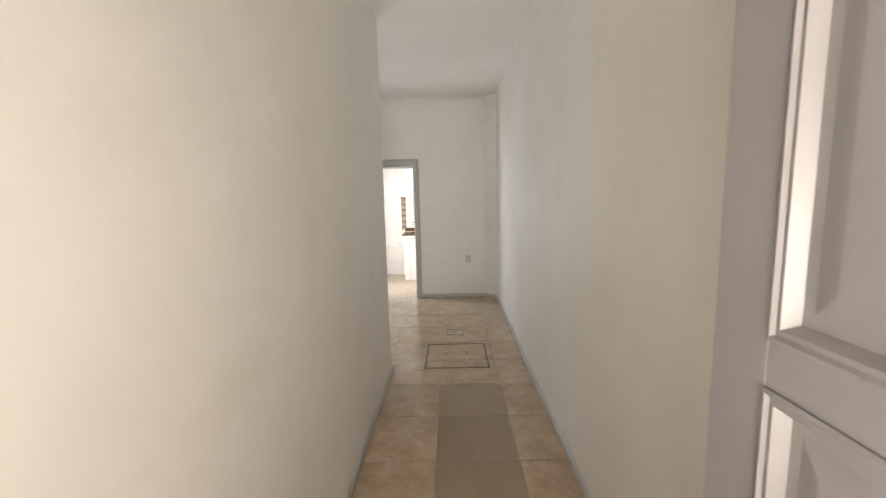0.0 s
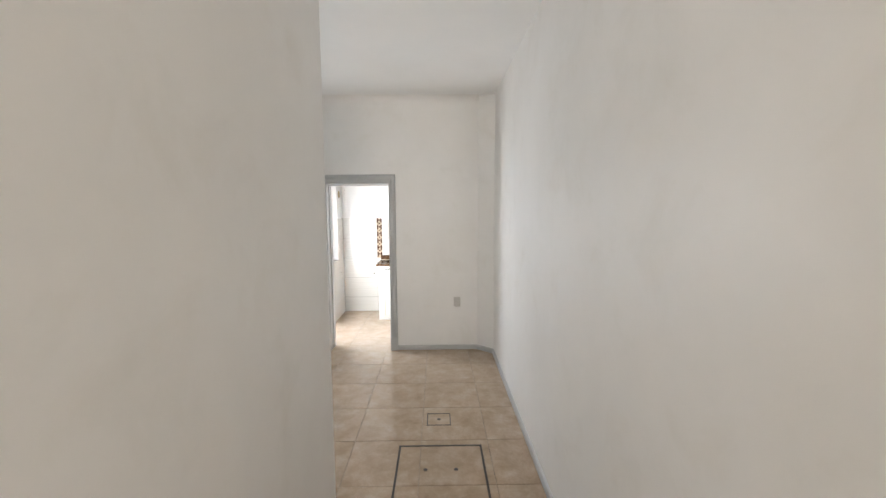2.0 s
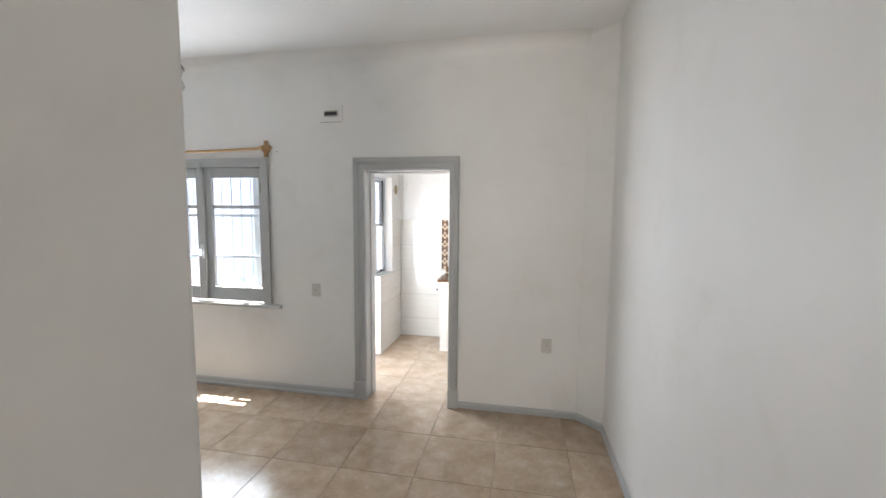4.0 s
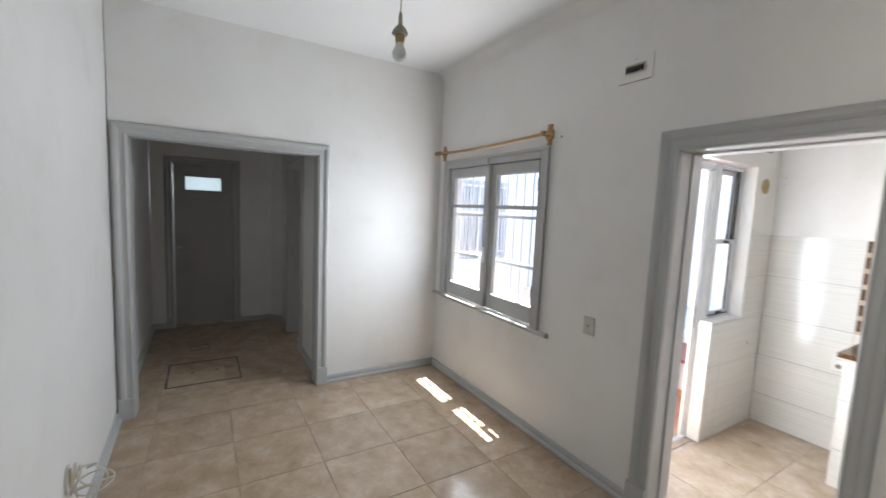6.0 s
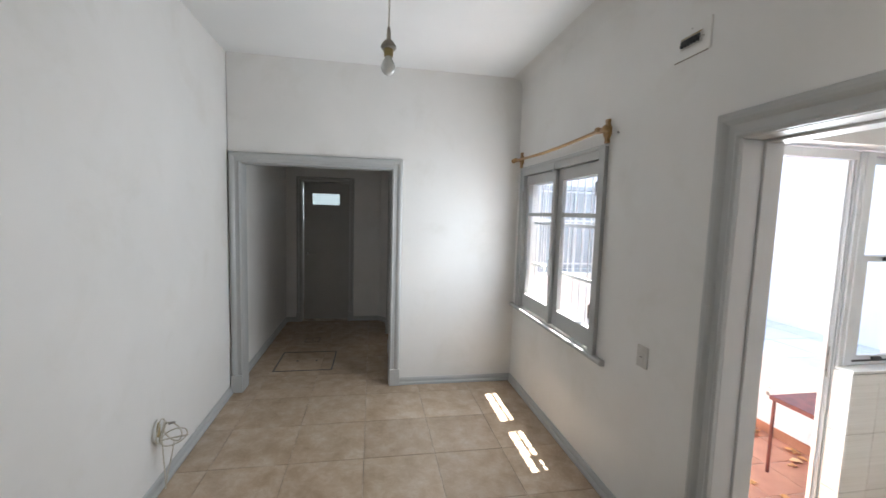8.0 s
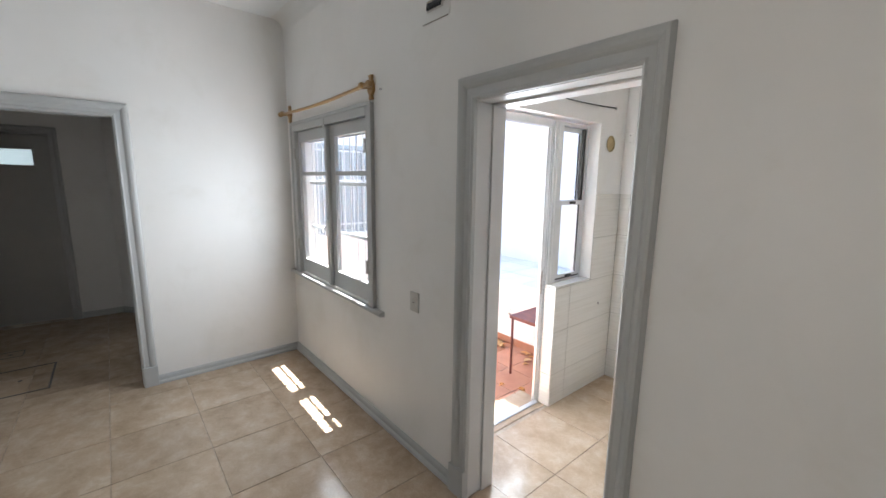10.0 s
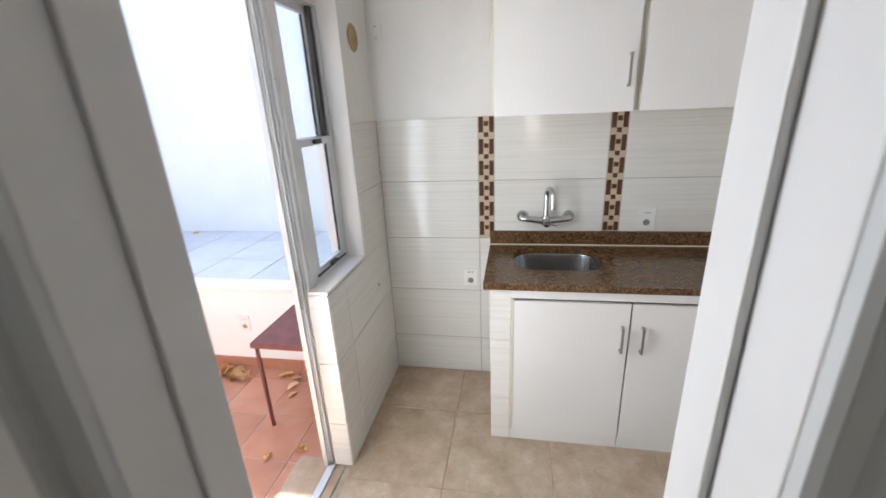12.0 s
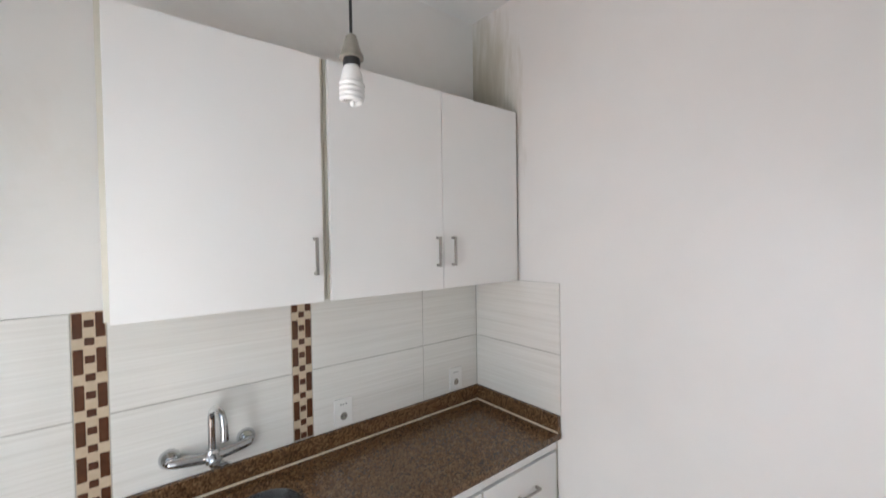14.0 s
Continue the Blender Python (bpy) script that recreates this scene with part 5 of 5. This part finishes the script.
def counter():
    t = thing("countertop", "polished brown granite countertop with upstand", "countertop")
    x0, x1, y0, y1, z0, z1 = -0.632, KE - 0.009, 1.298, KN - 0.010, CTOP - 0.03, CTOP
    hole = rounded_rect(*SINK, 0.11)
    n = len(hole)
    bm = bmesh.new()

    def ring(pts, z):
        return [bm.verts.new((*p, z)) for p in pts]
    cx, cy = (SINK[0] + SINK[1]) / 2, (SINK[2] + SINK[3]) / 2
    # the slab: a frame of quads from the bowl's rim out to a rectangle near it, then plain boards on both sides
    bx0, bx1 = SINK[0] - 0.03, SINK[1] + 0.03

    def out(p):
        dx, dy = p[0] - cx, p[1] - cy
        k = min(((bx1 - cx) / abs(dx)) if abs(dx) > 1e-9 else 1e9, ((y1 - cy) if dy > 0 else (cy - y0)) / abs(dy) if abs(dy) > 1e-9 else 1e9)
        return (cx + dx * k, cy + dy * k)
    corners = [(bx1, y1), (bx0, y1), (bx0, y0), (bx1, y0)]
    outer = [out(p) for p in hole]
    for c in corners:
        i = min(range(n), key=lambda q: (outer[q][0] - c[0]) ** 2 + (outer[q][1] - c[1]) ** 2)
        outer[i] = c
    ht, ot, hb, ob_ = ring(hole, z1), ring(outer, z1), ring(hole, z0), ring(outer, z0)
    for i in range(n):
        j = (i + 1) % n
        bm.faces.new((ht[i], ht[j], ot[j], ot[i]))
        bm.faces.new((hb[i], ob_[i], ob_[j], hb[j]))
        bm.faces.new((ht[i], hb[i], hb[j], ht[j]))
        bm.faces.new((ot[i], ot[j], ob_[j], ob_[i]))
    box((x0, y0, z0), (bx0 - 0.0002, y1, z1), 0.0, bm)
    box((bx1 + 0.0002, y0, z0), (x1, y1, z1), 0.0, bm)
    part("slab", bm, M_GRANITE, t)
    part("upstand", box((x0, KN - 0.029, CTOP + 0.004), (x1 - 0.0205, KN - 0.0095, 0.942), 0.002), M_GRANITE, t)
    part("upstand", box((x1 - 0.020, y0 + 0.002, CTOP + 0.004), (x1, KN - 0.0095, 0.942), 0.002), M_GRANITE, t)
    part("caulk_line", box((x0, KN - 0.034, CTOP + 0.0002), (x1 - 0.026, KN - 0.029, CTOP + 0.006)), M_CAULK, t, "cream caulk line")
    part("caulk_line", box((x1 - 0.0255, y0 + 0.004, CTOP + 0.0002), (x1 - 0.020, KN - 0.029, CTOP + 0.006)), M_CAULK, t, "cream caulk line")


counter()


def sink():
    t = thing("sink", "oval-cornered stainless steel sink bowl set in granite", "sink")
    bm = bmesh.new()
    rings = []
    for inset, z, r in ((-0.014, CTOP - 0.0305, 0.12), (0.0005, CTOP - 0.031, 0.11), (0.004, CTOP - 0.045, 0.106), (0.012, CTOP - 0.12, 0.10), (0.022, CTOP - 0.15, 0.09), (0.045, CTOP - 0.163, 0.075), (0.10, CTOP - 0.168, 0.04)):
        pts = rounded_rect(SINK[0] + inset, SINK[1] - inset, SINK[2] + inset, SINK[3] - inset, r)
        rings.append([bm.verts.new((*p, z)) for p in pts])
    for a, b in zip(rings, rings[1:]):
        for i in range(len(a)):
            j = (i + 1) % len(a)
            bm.faces.new((a[i], a[j], b[j], b[i]))
    bm.faces.new(rings[-1])
    bowl = part("bowl", bm, M_STEEL, t, smooth=True)
    part("drain", lathe([(0.04, 0), (0.04, 0.002), (0.03, 0.003), (0.025, 0.0), (0.0, 0.0)], ((SINK[0] + SINK[1]) / 2, 1.62, CTOP - 0.1675), steps=24), M_CHROME, t, "chrome drain ring", True)


sink()


def mixer_tap():
    t = thing("mixer_tap", "chrome wall-mounted mixer tap with curved spout", "tap")
    xc, yw, z = -0.335, KN - 0.0085, 1.025
    for x in (-0.455, -0.215):
        part("flange", lathe([(0.033, 0.0), (0.033, 0.006), (0.030, 0.016), (0.022, 0.026), (0.016, 0.032), (0.016, 0.046), (0.0, 0.05)], (x, yw, z), (0, -1, 0), 24), M_CHROME, t, smooth=True)
    part("body", tube([(-0.462, yw - 0.045, z - 0.002), (-0.44, yw - 0.048, z - 0.004), (xc, yw - 0.055, z - 0.014), (-0.23, yw - 0.048, z - 0.004), (-0.208, yw - 0.045, z - 0.002)], [0.012, 0.0165, 0.02, 0.0165, 0.012], 16), M_CHROME, t, smooth=True)
    part("hub", lathe([(0.022, -0.022), (0.025, -0.01), (0.025, 0.014), (0.018, 0.026), (0.0, 0.03)], (xc, yw - 0.055, z - 0.012), (0, 0, 1), 20), M_CHROME, t, smooth=True)
    pts = [(xc, yw - 0.055, z + 0.01), (xc, yw - 0.055, z + 0.12)]
    for k in range(1, 13):
        a = math.pi * 1.02 * k / 12
        pts.append((xc + 0.012 * (1 - math.cos(a)), yw - 0.055 - 0.042 * (1 - math.cos(a)), z + 0.12 + 0.045 * math.sin(a)))
    pts.append((xc + 0.025, yw - 0.139, z + 0.085))
    part("spout", tube(pts, 0.0125, 16), M_CHROME, t, smooth=True)
    part("nozzle", lathe([(0.014, 0), (0.014, 0.018), (0.011, 0.02), (0.0, 0.019)], (xc + 0.025, yw - 0.139, z + 0.087), (0, 0, -1), 16), M_CHROME, t, smooth=True)
    lever = bmesh.new()
    path = [(xc, yw - 0.085, z - 0.016), (xc + 0.012, yw - 0.115, z - 0.022), (xc + 0.03, yw - 0.15, z - 0.014), (xc + 0.045, yw - 0.18, z - 0.002)]
    for (a, wa), (b, wb) in zip(zip(path, (0.02, 0.018, 0.014, 0.011)), zip(path[1:], (0.018, 0.014, 0.011, 0.009))):
        va = [lever.verts.new((a[0] + s * wa, a[1], a[2] + q)) for s, q in ((-1, 0), (1, 0), (1, 0.006), (-1, 0.006))]
        vb = [lever.verts.new((b[0] + s * wb, b[1], b[2] + q)) for s, q in ((-1, 0), (1, 0), (1, 0.006), (-1, 0.006))]
        for i in range(4):
            j = (i + 1) % 4
            lever.faces.new((va[i], va[j], vb[j], vb[i]))
        lever.faces.new(va)
        lever.faces.new(vb[::-1])
    lathe([(0.021, 0), (0.021, 0.03), (0.016, 0.036), (0, 0.037)], (xc, yw - 0.07, z - 0.014), (0.1, -1, -0.1), 20, lever)
    part("lever", lever, M_CHROME, t, "flat chrome lever")


mixer_tap()


def wall_cabinets():
    y0, z0, z1 = 1.535, 1.552, 2.39

    def unit(name_label, a, b, doors, flush):
        t = thing("wall_cabinet", name_label, "kitchen cabinet", "kitchen wall units")
        body = bmesh.new()
        yb = y0 + 0.0195
        for lo, hi in (((a, yb, z0 + 0.006), (a + 0.016, KN - 0.0005 if z0 > 1.553 else KN - 0.0105, z1)), ((b - 0.016, yb, z0 + 0.006), (b, KN - 0.0105, z1)),
                       ((a + 0.016, yb, z0 + 0.006), (b - 0.016, KN - 0.0105, z0 + 0.022)), ((a + 0.016, yb, z1 - 0.016), (b - 0.016, KN - 0.0105, z1)), ((a + 0.016, KN - 0.016, z0 + 0.022), (b - 0.016, KN - 0.0105, z1 - 0.016))):
            box(lo, hi, 0.0, body)
        part("body", body, M_CARCASS, t, "cream chipboard carcass")
        for da, db, hx in doors:
            d = part("door", box((da, y0, z0), (db, y0 + 0.018, z1 - 0.004), 0.0015), M_LAMINATE, t)
            part("edge_band", box((db - 0.0004, y0 + 0.002, z0 + 0.002), (db + 0.0008, y0 + 0.0175, z1 - 0.006)), M_CARCASS, d, "cream edge band")
            part("handle", bow_handle((hx, y0, 1.71), 0.125), M_NICKEL, d, "brushed metal bow handle")
    unit("white wall cabinet with one wide door", -0.605, -0.008, [(-0.592, -0.024, -0.055)], False)
    unit("white wall cabinet with two doors beside the corner", -0.006, KE - 0.012, [(0.003, 0.502, 0.470), (0.505, KE - 0.022, 0.553)], False)


wall_cabinets()


def kitchen_lamp():
    x, y = -0.216, 0.905
    t = thing("pendant_lamp", "spiral energy-saving bulb hanging from a black cord", "pendant lamp", at=(x, y, 0))
    part("cord", tube([(0, 0, CEIL), (0, 0, 2.6), (0.0, 0, 2.14)], 0.003, 8), M_CABLEB, t)
    part("cap", lathe([(0.006, 0.0), (0.010, -0.004), (0.018, -0.032), (0.0225, -0.040), (0.0225, -0.046), (0.018, -0.046), (0.0, -0.044)], (0, 0, 2.146), (0, 0, 1), 24), M_HOLDER, t, "aged grey conical holder", True)
    part("collar", lathe([(0.0155, 0), (0.0165, -0.010), (0.0155, -0.016), (0, -0.016)], (0, 0, 2.1015), (0, 0, 1), 20), M_DARK, t, smooth=True)
    part("ballast", lathe([(0.0135, 0.0), (0.016, -0.008), (0.020, -0.020), (0.0205, -0.032), (0.0, -0.034)], (0, 0, 2.088), (0, 0, 1), 24), M_CFL, t, smooth=True)
    pts = []
    for k in range(91):
        a = math.tau * 4.2 * k / 90
        r = 0.0195 if k < 82 else 0.0195 * (1 - (k - 82) / 11)
        pts.append((r * math.cos(a), r * math.sin(a), 2.058 - 0.040 * k / 90))
    part("spiral_tube", tube(pts, 0.0048, 8), M_CFL, t, "white spiral lamp tube", True)


kitchen_lamp()


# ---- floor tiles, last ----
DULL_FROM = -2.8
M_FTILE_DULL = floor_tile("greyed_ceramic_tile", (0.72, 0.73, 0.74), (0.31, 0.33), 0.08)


def floor_tiles():
    owner = bpy.data.objects["floor"]
    p, gx, gy, g = 0.485, -2.74, -0.465, 0.0018
    areas = [(WEST + 0.0, EAST, SOUTH, 0.0), (-0.28, EAST, -6.02, SOUTH), (WEST - 0.14, WEST, -2.525, -1.225), (PEND, WEST - 0.14, SOUTH, PN), (-0.988, -0.269, 0.0, WT), (KW, KE, WT, KN),
             (-5.04, -4.36, PN, PN + 0.1), (-0.28, EAST, -7.3, -6.02)]
    shared = {}
    for ax0, ax1, ay0, ay1 in areas:
        for i in range(math.floor((ax0 - gx) / p), math.ceil((ax1 - gx) / p)):
            for j in range(math.floor((ay0 - gy) / p), math.ceil((ay1 - gy) / p)):
                lo_x, hi_x = max(ax0, gx + i * p + g), min(ax1, gx + (i + 1) * p - g)
                lo_y, hi_y = max(ay0, gy + j * p + g), min(ay1, gy + (j + 1) * p - g)
                if hi_x - lo_x < 0.004 or hi_y - lo_y < 0.004:
                    continue
                w, h = round(hi_x - lo_x, 3), round(hi_y - lo_y, 3)
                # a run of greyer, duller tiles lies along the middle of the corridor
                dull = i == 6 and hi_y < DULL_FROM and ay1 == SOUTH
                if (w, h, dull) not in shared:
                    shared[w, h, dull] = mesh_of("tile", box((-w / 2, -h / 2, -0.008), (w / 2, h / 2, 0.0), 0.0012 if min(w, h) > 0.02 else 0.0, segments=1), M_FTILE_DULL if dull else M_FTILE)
                ob = new("tile", shared[w, h, dull])
                ob.parent = owner
                ob.location = ((lo_x + hi_x) / 2, (lo_y + hi_y) / 2, 0.0)


floor_tiles()


def patio_tiles():
    owner = bpy.data.objects["ground"]
    p, g = 0.30, 0.003
    x = -4.0
    shared = {}
    while x < KW - 0.18:
        y = WT
        while y < 1.80:
            w, h = round(min(p, KW - 0.17 - x) - 2 * g, 3), round(min(p, 1.80 - y) - 2 * g, 3)
            if w > 0.01 and h > 0.01:
                if (w, h) not in shared:
                    shared[w, h] = mesh_of("tile", box((-w / 2, -h / 2, -0.008), (w / 2, h / 2, 0.0), 0.0015, segments=1), M_TERRA)
                ob = new("tile", shared[w, h])
                ob.parent = owner
                ob.location = (x + g + w / 2, y + g + h / 2, PATIO)
            y += p
        x += p


patio_tiles()
